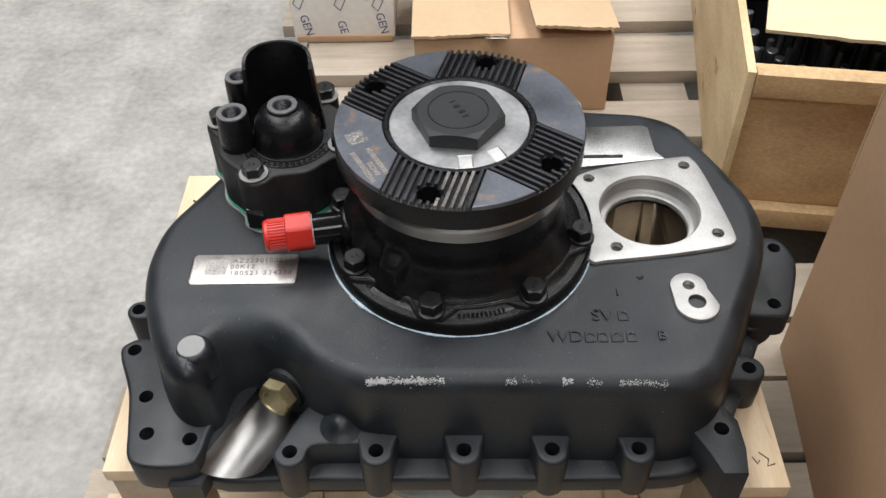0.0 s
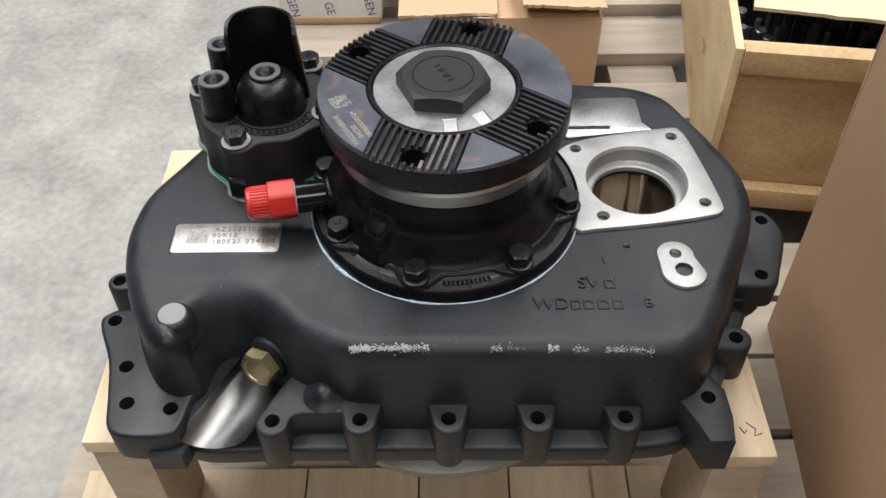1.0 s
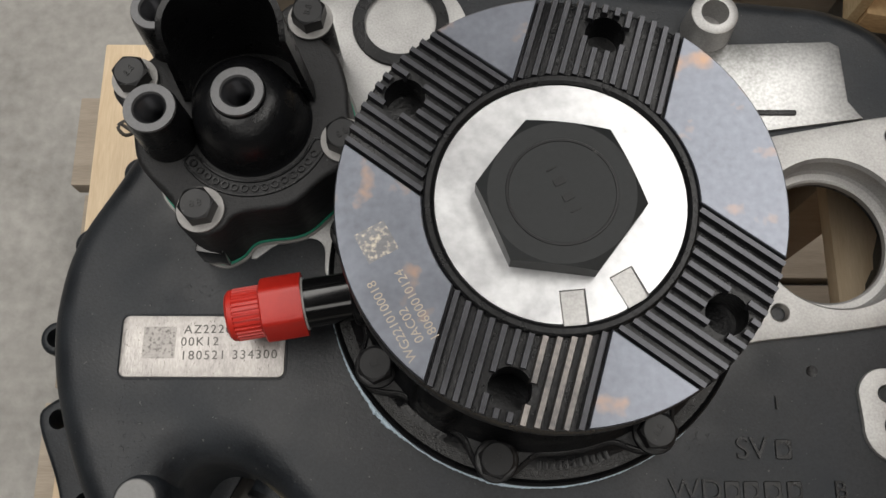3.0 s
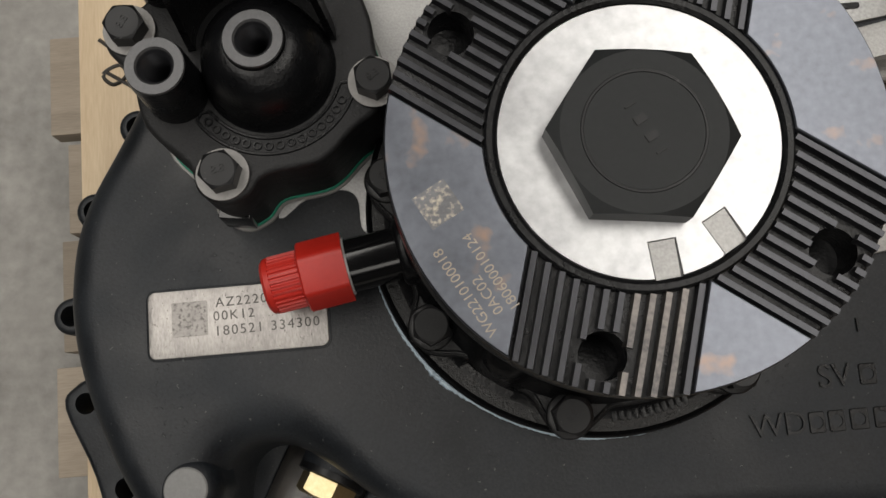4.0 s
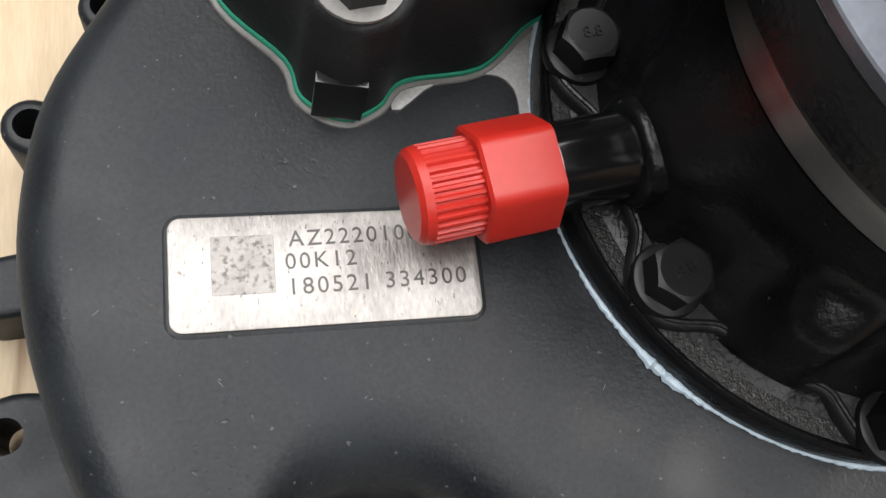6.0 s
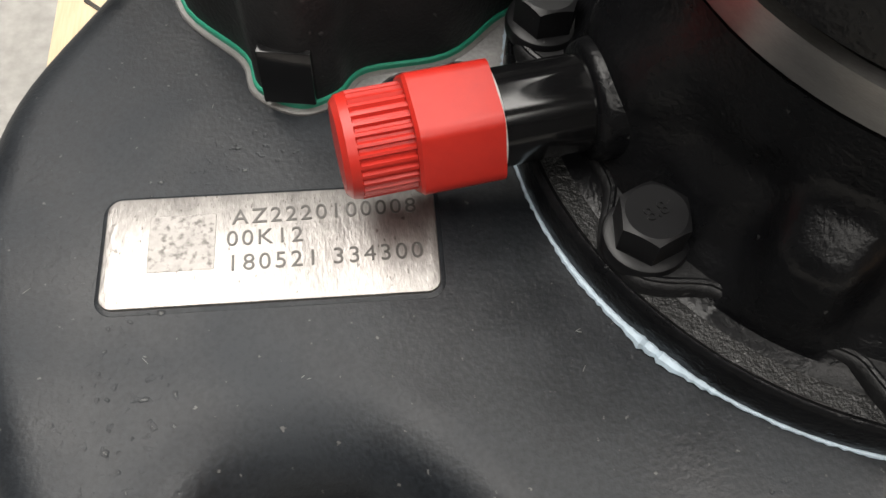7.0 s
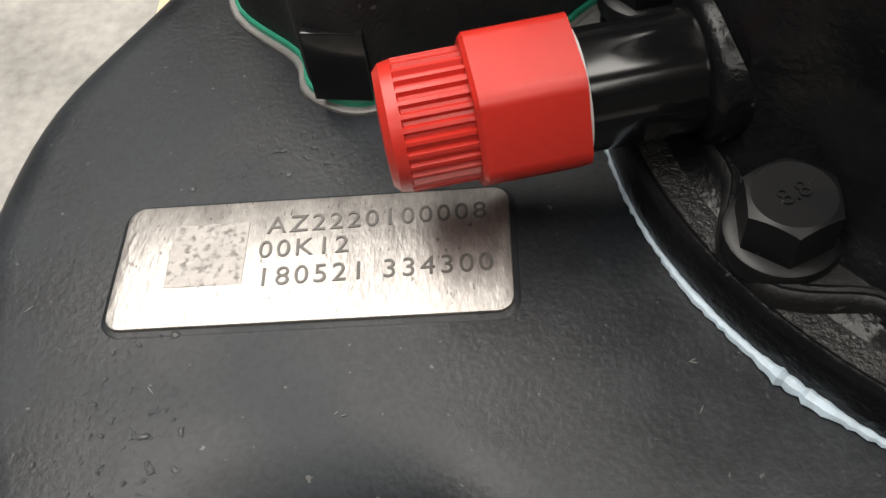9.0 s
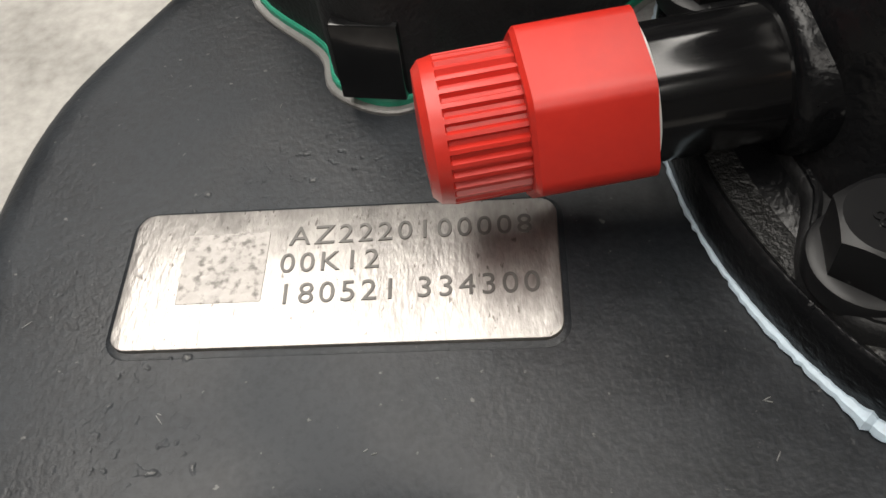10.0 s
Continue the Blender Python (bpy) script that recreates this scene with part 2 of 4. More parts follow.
def lathe(bm, profile, cx=0.0, cy=0.0, n=64, m=None, close=False, a0=0.0):
    rings = []
    for r, z in profile:
        if r < 1e-6:
            rings.append([bm.verts.new((cx, cy, z))])
        else:
            rings.append([bm.verts.new((x, y, z)) for x, y in circle(cx, cy, r, n, a0)])
    pairs = list(zip(rings, rings[1:])) + ([(rings[-1], rings[0])] if close else [])
    for a, b in pairs:
        for k in range(n):
            q = [a[k % len(a)], a[(k + 1) % n % len(a)], b[(k + 1) % n % len(b)], b[k % len(b)]]
            q = list(dict.fromkeys(q))
            if len(q) > 2:
                bm.faces.new(q)
    if m:
        bmesh.ops.transform(bm, matrix=m, verts=[v for ring in rings for v in ring])
    return bm


def smooth_loop(pts, n=6):
    """A closed curve through pts (Catmull-Rom)."""
    out, c = [], len(pts)
    for i in range(c):
        p0, p1, p2, p3 = (Vector(pts[(i + k - 1) % c]) for k in range(4))
        for j in range(n):
            t = j / n
            out.append(tuple(0.5 * (2 * p1 + (p2 - p0) * t + (2 * p0 - 5 * p1 + 4 * p2 - p3) * t * t + (3 * p1 - p0 - 3 * p2 + p3) * t ** 3)))
    return out


def area_of(pts):
    return sum(a[0] * b[1] - b[0] * a[1] for a, b in zip(pts, pts[1:] + pts[:1])) / 2


def inset(pts, d):
    """The loop moved inwards by d."""
    s = 1 if area_of(pts) > 0 else -1
    out, c = [], len(pts)
    for i in range(c):
        a, b, e = Vector(pts[i - 1]), Vector(pts[i]), Vector(pts[(i + 1) % c])
        u, v = (b - a).normalized(), (e - b).normalized()
        nn = (Vector((-u.y, u.x)) + Vector((-v.y, v.x))).normalized()
        k = max(nn.dot(Vector((-u.y, u.x))), 0.5)
        out.append(tuple(b + nn * (s * d / k)))
    return out


def ring_of(bm, pts, z):
    return [bm.verts.new((x, y, z)) for x, y in pts]


def skin(bm, a, b):
    c = len(a)
    for k in range(c):
        bm.faces.new((a[k], a[(k + 1) % c], b[(k + 1) % c], b[k]))


def fill(bm, loops):
    edges = []
    for lp in loops:
        for k in range(len(lp)):
            e = bm.edges.get((lp[k], lp[(k + 1) % len(lp)])) or bm.edges.new((lp[k], lp[(k + 1) % len(lp)]))
            edges.append(e)
    bmesh.ops.triangle_fill(bm, use_beauty=True, use_dissolve=False, edges=edges)


def holed(bm, outer, holes, z0, z1, bev=0.001, steps=2, bottom=False):
    """A plate with a rounded rim and round holes (cx, cy, r) right through it."""
    rings = [ring_of(bm, outer, z0)]
    for k in range(steps + 1):
        a = math.pi / 2 * k / steps
        rings.append(ring_of(bm, inset(outer, bev * (1 - math.cos(a))), z1 - bev + bev * math.sin(a)))
    for a, b in zip(rings, rings[1:]):
        skin(bm, a, b)
    tops, lows = [rings[-1]], [rings[0]]
    for cx, cy, r in holes:
        c = circle(cx, cy, r, 28 if r < 0.02 else 72)
        t = ring_of(bm, c, z1)
        m = ring_of(bm, c, z0)
        skin(bm, t, m)
        tops.append(t)
        lows.append(m)
    fill(bm, tops)
    if bottom:
        fill(bm, lows)
    return bm


def tilted(x, y, z, direction):
    """A pose at a point whose z axis runs along direction."""
    return Matrix.Translation((x, y, z)) @ Vector(direction).to_track_quat("Z", "Y").to_matrix().to_4x4()


def hex_head(bm, r, h, m, dish=True, top=0.80, slope=0.55):
    """A hexagon head whose corners are turned away by a cone."""
    out = []
    for k in range(6):
        a, b = Vector(circle(0, 0, r, 6)[k]), Vector(circle(0, 0, r, 6)[(k + 1) % 6])
        out += [tuple(a.lerp(b, q)) for q in (0.0, 0.16, 0.33, 0.5, 0.67, 0.84)]
    fall = [(Vector(p).length - r * top) * slope for p in out]
    rings = [ring_of(bm, out, 0), [bm.verts.new((x, y, h - f)) for (x, y), f in zip(out, fall)], ring_of(bm, [tuple(Vector(p).normalized() * r * top) for p in out], h)]
    for a, b in zip(rings, rings[1:]):
        skin(bm, a, b)
    if dish:
        rings.append(ring_of(bm, [tuple(Vector(p).normalized() * r * 0.66) for p in out], h))
        skin(bm, rings[2], rings[3])
        rings.append(ring_of(bm, [tuple(Vector(p).normalized() * r * 0.62) for p in out], h - r * 0.05))
        skin(bm, rings[3], rings[4])
    bm.faces.new(rings[-1])
    bmesh.ops.transform(bm, matrix=m, verts=[v for ring in rings for v in ring])
    return bm


def lettering(text, size, m, depth=0.0002, spacing=1.0):
    """Letters of the built-in font as a bmesh, laid out from their middle at the pose m."""
    cu = bpy.data.curves.new("letters", "FONT")
    cu.body, cu.size, cu.extrude, cu.align_x, cu.align_y, cu.space_character = text, size, depth, "CENTER", "CENTER", spacing
    ob = bpy.data.objects.new("letters", cu)
    me = bpy.data.meshes.new_from_object(ob)
    bm = bmesh.new()
    bm.from_mesh(me)
    bmesh.ops.transform(bm, matrix=m, verts=bm.verts)
    bpy.data.objects.remove(ob)
    bpy.data.curves.remove(cu)
    bpy.data.meshes.remove(me)
    return bm


def tube_along(bm, pts, r, n=8, wobble=0.0, seed=1):
    """A round bead along points."""
    rnd = random.Random(seed)
    last, prev = None, None
    c = len(pts)
    for i in range(c):
        a, b = Vector(pts[max(i - 1, 0)]), Vector(pts[min(i + 1, c - 1)])
        q = (b - a).to_track_quat("Z", "Y")
        rr = (r[i] if isinstance(r, list) else r) * (1 + wobble * rnd.uniform(-1, 1))
        ring = [bm.verts.new(Vector(pts[i]) + q @ Vector((rr * math.cos(2 * math.pi * k / n), rr * math.sin(2 * math.pi * k / n), 0))) for k in range(n)]
        if last:
            skin(bm, last, ring)
        else:
            bm.faces.new(ring)
        last = ring
    bm.faces.new(last)
    return bm


# ---- the hall ----
def build_hall():
    bm = bmesh.new()
    bmesh.ops.create_grid(bm, x_segments=1, y_segments=1, size=6.0)
    whole("floor", bm, M["concrete"], (0, 0, 0), "worn pale grey concrete floor of the hall", "floor", "structure")
    for name, b in (("wall_north", (-6.2, 6.2, 6, 6.2)), ("wall_south", (-6.2, 6.2, -6.2, -6)), ("wall_east", (6, 6.2, -6, 6)), ("wall_west", (-6.2, -6, -6, 6))):
        whole(name, box(bmesh.new(), *b, 0, 4.0), M["wall"], (0, 0, 0), "plain grey-washed hall wall", "wall", "structure")
    whole("ceiling", box(bmesh.new(), -6.2, 6.2, -6.2, 6.2, 4.0, 4.2), M["roof"], (0, 0, 4.0), "grey sheet ceiling of the hall", "ceiling", "structure")
    for lx, ly, sx, sy, watts in LAMPS:
        lamp = thing("ceiling_lamp", (lx, ly, 3.9), "long white luminous ceiling panel of the hall", "lamp", "ceiling lamps")
        part("housing", box(bmesh.new(), lx - sx / 2 - 0.05, lx + sx / 2 + 0.05, ly - sy / 2 - 0.05, ly + sy / 2 + 0.05, 3.91, 4.0, 0.01), M["roof"], lamp)
        part("diffuser", box(bmesh.new(), lx - sx / 2, lx + sx / 2, ly - sy / 2, ly + sy / 2, 3.895, 3.915), M["diffuser"], lamp)


M["diffuser"] = glow("lit_diffuser", (1, 0.97, 0.93), 2.5)
build_hall()


# ---- the gearbox cover ----
TOP, EAR, FOOT = 0.450, 0.390, 0.352
CX, CY = -0.0058, 0.0030
BX, BY = -0.0057, 0.0006
OUTLINE = smooth_loop([(-0.060, -0.145), (0.0, -0.146), (0.06, -0.147), (0.12, -0.149), (0.155, -0.148), (0.178, -0.135), (0.194, -0.108), (0.212, -0.072), (0.231, -0.030), (0.241, 0.005), (0.240, 0.040), (0.226, 0.080), (0.210, 0.115), (0.195, 0.143), (0.165, 0.160), (0.12, 0.166), (0.05, 0.174), (-0.03, 0.184), (-0.10, 0.182), (-0.160, 0.148), (-0.2048, 0.0952), (-0.2300, 0.0530), (-0.2480, 0.0190), (-0.254, -0.015), (-0.252, -0.045), (-0.244, -0.075), (-0.232, -0.105), (-0.218, -0.128), (-0.203, -0.137), (-0.191, -0.131), (-0.188, -0.116), (-0.184, -0.103), (-0.175, -0.095), (-0.162, -0.094), (-0.149, -0.099), (-0.134, -0.109), (-0.118, -0.122), (-0.101, -0.132), (-0.084, -0.140)], 5)
BORE = (0.1495, 0.0235)
cover = thing("gearbox_cover", (CX, CY, FOOT), "black painted cast gearbox end cover with output flange, on wooden bearers", "gearbox cover")


def lug(bm, hx, hy, wx, wy, r, z0, z1, hole=0.0056, flare=1.25):
    """A bolt lug: a rounded tongue from (wx, wy) on the wall to the hole."""
    d = (Vector((hx, hy)) - Vector((wx, wy))).normalized()
    s = Vector((-d.y, d.x))
    w, h = Vector((wx, wy)), Vector((hx, hy))
    neck = w.lerp(h, 0.55)
    pts = [tuple(neck + s * r * (0.75 + 0.25 * flare)), tuple(w + s * r * flare), tuple(w - s * r * flare), tuple(neck - s * r * (0.75 + 0.25 * flare))]
    a0 = math.atan2(-s.y, -s.x)
    pts += [(hx + r * math.cos(a0 + math.pi * k / 12), hy + r * math.sin(a0 + math.pi * k / 12)) for k in range(13)]
    holed(bm, pts, [(hx, hy, hole)], z0, z1, 0.003, 3, True)


def build_housing():
    bm = bmesh.new()
    # the shoulder is rounder where the wall dips in beside the drain plug
    lean = [(Vector(b) - Vector(a)) / 0.001 for a, b in zip(OUTLINE, inset(OUTLINE, 0.001))]
    turn = [0.015 + 0.010 * math.exp(-((Vector(p) - Vector((-0.162, -0.100))).length / 0.034) ** 2) for p in OUTLINE]
    rings = [ring_of(bm, inset(OUTLINE, -0.007), FOOT - 0.004), ring_of(bm, inset(OUTLINE, -0.004), 0.38), ring_of(bm, inset(OUTLINE, -0.001), 0.41)]
    for k in range(9):
        a = math.pi / 2 * k / 8
        rings.append([bm.verts.new((p[0] + u.x * q * (1 - math.cos(a)), p[1] + u.y * q * (1 - math.cos(a)), TOP - q + q * math.sin(a))) for p, u, q in zip(OUTLINE, lean, turn)])
    for a, b in zip(rings, rings[1:]):
        skin(bm, a, b)
    hole = ring_of(bm, circle(*BORE, 0.0412, 72), TOP)
    fill(bm, [rings[-1], hole])
    house = part("housing", bm, M["paint"], cover, "satin black painted casting", 40)
    # ledge round the foot, and its lugs
    part("foot_ledge", holed(bmesh.new(), smooth_loop([(-0.195, -0.166), (-0.12, -0.168), (0.0, -0.169), (0.10, -0.170), (0.165, -0.165), (0.180, -0.14), (0.16, -0.12), (0.0, -0.12), (-0.12, -0.12), (-0.15, -0.07), (-0.185, -0.07), (-0.19, -0.13)], 4), [], FOOT - 0.006, 0.362, 0.004, 3), M["paint"], house)
    for hx in (-0.069, -0.005, 0.059, 0.122):
        bm = bmesh.new()
        lug(bm, hx, -0.161, hx, -0.139, 0.0125, FOOT - 0.008, EAR, 0.0056, 1.75)
        part("bolt_lug", bm, M["paint"], house)
    bm = bmesh.new()
    lug(bm, 0.218, -0.090, 0.185, -0.085, 0.0125, FOOT, EAR)
    part("bolt_lug", bm, M["paint"], house)
    for hx, hy, wx, wy in ((-0.2765, -0.020, -0.25, -0.016), (-0.2630, 0.0368, -0.236, 0.026), (-0.2385, 0.0825, -0.214, 0.067)):
        bm = bmesh.new()
        lug(bm, hx, hy, wx, wy, 0.0100, FOOT, EAR - 0.005)
        part("bolt_lug", bm, M["paint"], house)
    # wide flange with four holes
    part("flange_plate", holed(bmesh.new(), smooth_loop([(-0.279, -0.069), (-0.274, -0.058), (-0.262, -0.054), (-0.24, -0.06), (-0.215, -0.08), (-0.188, -0.10), (-0.187, -0.12), (-0.194, -0.142), (-0.197, -0.162), (-0.205, -0.172), (-0.235, -0.173), (-0.250, -0.165), (-0.256, -0.14), (-0.264, -0.105)], 4), [(-0.2675, -0.067, 0.0056), (-0.248, -0.112, 0.0056), (-0.240, -0.145, 0.0056), (-0.207, -0.150, 0.0056)], EAR - 0.030, EAR, 0.003, 3, True), M["paint"], house)
    # flange with two holes
    part("flange_plate", holed(bmesh.new(), smooth_loop([(0.262, 0.053), (0.276, 0.049), (0.283, 0.036), (0.284, 0.016), (0.272, -0.018), (0.264, -0.036), (0.250, -0.039), (0.225, -0.035), (0.21, -0.02), (0.215, 0.05)], 4), [(0.254, -0.025, 0.0056), (0.270, 0.039, 0.0056)], 0.366, EAR, 0.003, 3, True), M["paint"], house)
    part("flange_plate", holed(bmesh.new(), smooth_loop([(0.262, 0.02), (0.270, 0.0), (0.258, -0.03), (0.235, -0.04), (0.21, -0.02), (0.215, 0.03)], 4), [], FOOT, 0.375, 0.004, 3), M["paint"], house)
    # front corner foot
    part("flange_plate", holed(bmesh.new(), [(0.150, -0.130), (0.165, -0.150), (0.173, -0.166), (0.179, -0.182), (0.197, -0.182), (0.200, -0.160), (0.199, -0.138), (0.185, -0.115)], [(0.185, -0.145, 0.0056)], FOOT, EAR, 0.002, 2), M["paint"], house)
    # web between the lugs of the right side
    part("flange_plate", holed(bmesh.new(), [(0.185, -0.12), (0.202, -0.125), (0.215, -0.100), (0.225, -0.08), (0.24, -0.05), (0.22, -0.03), (0.19, -0.07)], [], FOOT, 0.372, 0.003, 2), M["paint"], house)
    # swelling beside the plug
    part("swelling", lathe(bmesh.new(), [(0.0, 0.4015), (0.004, 0.4007), (0.0074, 0.3985), (0.0098, 0.3955), (0.0122, 0.3928), (0.0150, 0.3908), (0.0165, 0.3895)], -0.0955, -0.1390, 32), M["paint"], house)
    # wall behind the plug
    part("swelling", lathe(bmesh.new(), [(0.0, 0.0), (0.0165, 0.0), (0.0175, -0.002), (0.019, -0.02), (0.022, -0.04)], 0, 0, 32, tilted(-0.1413, -0.1145, 0.398, (-0.47, -0.86, 0.16))), M["paint"], house)
    # raised rim of the boss
    part("swelling", lathe(bmesh.new(), [(0.0100, 0.4504), (0.0115, 0.4496), (0.0138, 0.4465), (0.0155, 0.440), (0.017, 0.425)], -0.2005, -0.1110, 28), M["paint"], house)
    part("raised_rim", holed(bmesh.new(), inset(PLATE_LOOP, -0.0016), [], TOP - 0.003, TOP + 0.0004, 0.0012, 2), M["paint"], house)
    # ground beside the groove
    part("groove_bank", holed(bmesh.new(), [(-0.163, -0.0950), (-0.196, -0.1560), (-0.205, -0.155), (-0.203, -0.12), (-0.19, -0.085)], [], FOOT, 0.3805, 0.001, 1), M["paint"], house)
    part("groove_bank", holed(bmesh.new(), [(-0.19, -0.09), (-0.1635, -0.0925), (-0.1425, -0.1040), (-0.1205, -0.1175), (-0.10, -0.120), (-0.10, -0.085), (-0.195, -0.080)], [], FOOT, 0.3835, 0.001, 1), M["paint"], house)
    arc = [(-0.132 + 0.0125 * math.cos(radians(d)), -0.161 + 0.0125 * math.sin(radians(d))) for d in range(180, 361, 15)]
    shelf = [(-0.121, -0.116), (-0.133, -0.138)] + arc + [(-0.1188, -0.1585), (-0.1165, -0.1562), (-0.1120, -0.1550), (-0.0600, -0.1545), (-0.0600, -0.115), (-0.10, -0.105)]
    part("bolt_lug", holed(bmesh.new(), shelf, [(-0.132, -0.161, 0.0056)], FOOT - 0.0085, EAR - 0.0006, 0.0028, 3, True), M["paint"], house)
    return house


def rounded(x0, x1, y0, y1, r, n=6, skew=0.0):
    out = []
    for cx, cy, a in ((x1 - r, y1 - r, 0), (x0 + r, y1 - r, 90), (x0 + r, y0 + r, 180), (x1 - r, y0 + r, 270)):
        for k in range(n + 1):
            t = radians(a + 90 * k / n)
            out.append((cx + r * math.cos(t), cy + r * math.sin(t)))
    return out


PLATE_LOOP = rounded(-0.2145, -0.1320, -0.0520, -0.0210, 0.0035)
housing = build_housing()


def threaded(x, y, z, r, depth, parent, mat="thread"):
    """A lined hole with a chamfer and thread turns."""
    prof = [(r * 1.18, z + 0.0004), (r, z - r * 0.2)]
    k = 0
    while k * 0.0014 < depth:
        prof += [(r * 0.97, z - r * 0.2 - k * 0.0014 - 0.0003), (r * 0.86, z - r * 0.2 - k * 0.0014 - 0.0010)]
        k += 1
    hole = part("threaded_hole", lathe(bmesh.new(), prof, x, y, 28), M[mat], parent, "threaded steel hole", 20)
    bottom = z - r * 0.2 - depth
    # black bottom puts the shade deep in the hole into the colour
    part("shaded_bottom", lathe(bmesh.new(), [(r * 0.99, bottom + 0.0016), (r * 0.5, bottom), (0.0, bottom - 0.001)], x, y, 20), M["bolt"], parent)
    return hole


def build_pads():
    holes = [(0.187, 0.077), (0.199, -0.005), (0.117, -0.019), (0.104, 0.062)]
    outer = smooth_loop([(0.090, 0.060), (0.112, 0.074), (0.148, 0.082), (0.188, 0.089), (0.196, 0.085), (0.201, 0.070), (0.208, 0.030), (0.2125, -0.006), (0.210, -0.015), (0.200, -0.0195), (0.163, -0.0265), (0.110, -0.033), (0.095, -0.033), (0.085, -0.01), (0.082, 0.03)], 5)
    bm = holed(bmesh.new(), outer, [(*BORE, 0.0412)] + [(x, y, 0.0046) for x, y in holes], TOP - 0.002, TOP + 0.0035, 0.0008, 2)
    pad = part("machined_pad", bm, M["machined"], cover, "bare machined square pad")
    prof = [(0.0412, TOP + 0.0036), (0.0398, TOP + 0.001), (0.0398, TOP - 0.011), (0.0385, TOP - 0.0125), (0.0350, TOP - 0.0125), (0.0338, TOP - 0.0135), (0.0338, TOP - 0.0175), (0.036, TOP - 0.019)]
    part("bore", lathe(bmesh.new(), prof, *BORE, 72), M["machined"], pad, "turned steel bore", 25)
    part("bore_throat", lathe(bmesh.new(), [(0.0341, TOP - 0.0172), (0.0341, TOP - 0.0205), (0.040, TOP - 0.0215), (0.046, TOP - 0.0215)], *BORE, 48), M["gloss"], pad)
    # added board reaching below the foot, hides the pale ground seen through the bore
    part("dark_backing", box(bmesh.new(), 0.04, 0.190, 0.148, 0.156, 0.20, 0.41, 0.002), M["paint"], pad, "black board added behind the bore to keep it dark")
    for x, y in holes:
        threaded(x, y, TOP + 0.0035, 0.0042, 0.012, pad)
    # strip behind the flange
    strip = [(0.060, 0.131), (0.160, 0.134), (0.165, 0.131), (0.166, 0.098), (0.173, 0.088), (0.10, 0.078), (0.06, 0.10)]
    part("machined_strip", holed(bmesh.new(), strip, [], TOP - 0.002, TOP + 0.0025, 0.0006), M["oily"], cover, "bare machined strip with oil stains")
    part("key_slot", holed(bmesh.new(), rounded(0.09, 0.137, 0.0895, 0.0925, 0.001, 3), [], TOP, TOP + 0.0036, 0.0003), M["gloss"], cover)
    part("ring_boss", lathe(bmesh.new(), [(0.014, TOP), (0.0125, TOP + 0.02), (0.011, TOP + 0.021), (0.0075, TOP + 0.021), (0.007, TOP + 0.005), (0, TOP + 0.005)], 0.0925, 0.1413, 32), M["machined"], cover, "bare faced boss")
    # machined face between pump and flange
    seat = smooth_loop([(-0.152, 0.0145), (-0.138, 0.0175), (-0.122, 0.0205), (-0.1145, 0.0155), (-0.1125, 0.0), (-0.10, 0.0), (-0.085, 0.02), (-0.04, 0.10), (-0.038, 0.14), (-0.050, 0.166), (-0.072, 0.172), (-0.085, 0.178), (-0.096, 0.172), (-0.108, 0.163), (-0.124, 0.160), (-0.126, 0.148), (-0.114, 0.131), (-0.125, 0.10)], 5)
    seat_part = part("machined_seat", holed(bmesh.new(), seat, [], TOP - 0.002, TOP + 0.0009, 0.0004), M["machined"], cover, "bare machined seat")
    part("seat_ring", lathe(bmesh.new(), [(0.0205, TOP + 0.0005), (0.0200, TOP + 0.003), (0.0268, TOP + 0.003), (0.0272, TOP + 0.0005)], -0.077, 0.146, 48), M["gloss"], seat_part, "black ring gasket")
    # oval pad
    a, b = Vector((0.1655, -0.0595)), Vector((0.1690, -0.0755))
    oval = [(a.x + 0.0138 * math.cos(t), a.y - 0.001 + 0.0138 * math.sin(t)) for t in (math.radians(-8 + 180 * k / 14) for k in range(15))]
    oval += [(b.x + 0.0165 * math.cos(t), b.y - 0.001 + 0.0165 * math.sin(t)) for t in (math.radians(172 + 180 * k / 14) for k in range(15))]
    pad2 = part("oval_pad", holed(bmesh.new(), oval, [(a.x, a.y, 0.0044), (b.x, b.y, 0.0066)], TOP - 0.002, TOP + 0.003, 0.0008), M["machined"], cover, "bare machined oval pad")
    threaded(a.x, a.y, TOP + 0.003, 0.0038, 0.010, pad2)
    part("counterbore", lathe(bmesh.new(), [(0.0068, TOP + 0.0032), (0.0062, TOP - 0.0005), (0.004, TOP - 0.001), (0.0036, TOP - 0.008), (0, TOP - 0.008)], b.x, b.y, 28), M["bore"], pad2, "counterbored steel hole")
    # round plug on the lobe
    part("boss_face", lathe(bmesh.new(), [(0, TOP + 0.0012), (0.0094, TOP + 0.0012), (0.0100, TOP + 0.0007), (0.0101, TOP - 0.004)], -0.2005, -0.1110, 36), M["ground"], cover, "bare machined round boss")


build_pads()


def build_plate():
    plate = part("nameplate", holed(bmesh.new(), PLATE_LOOP, [], TOP - 0.003, TOP + 0.0014, 0.0004), M["plate"], cover, "milled bright nameplate face with stamped numbers")
    z = TOP + 0.0015
    for text, x, y, size in (("AZ2220100008", -0.1600, -0.0278, 0.0062), ("00K12", -0.1750, -0.0343, 0.0062), ("180521 334300", -0.1600, -0.0410, 0.0064)):
        part("stamped_line", lettering(text, size, pose(x, y, z, 0, 0, 1.0), 0.00012, 1.22), M["ink"], plate, "dot-stamped numbers")["kind"] = "stuff"


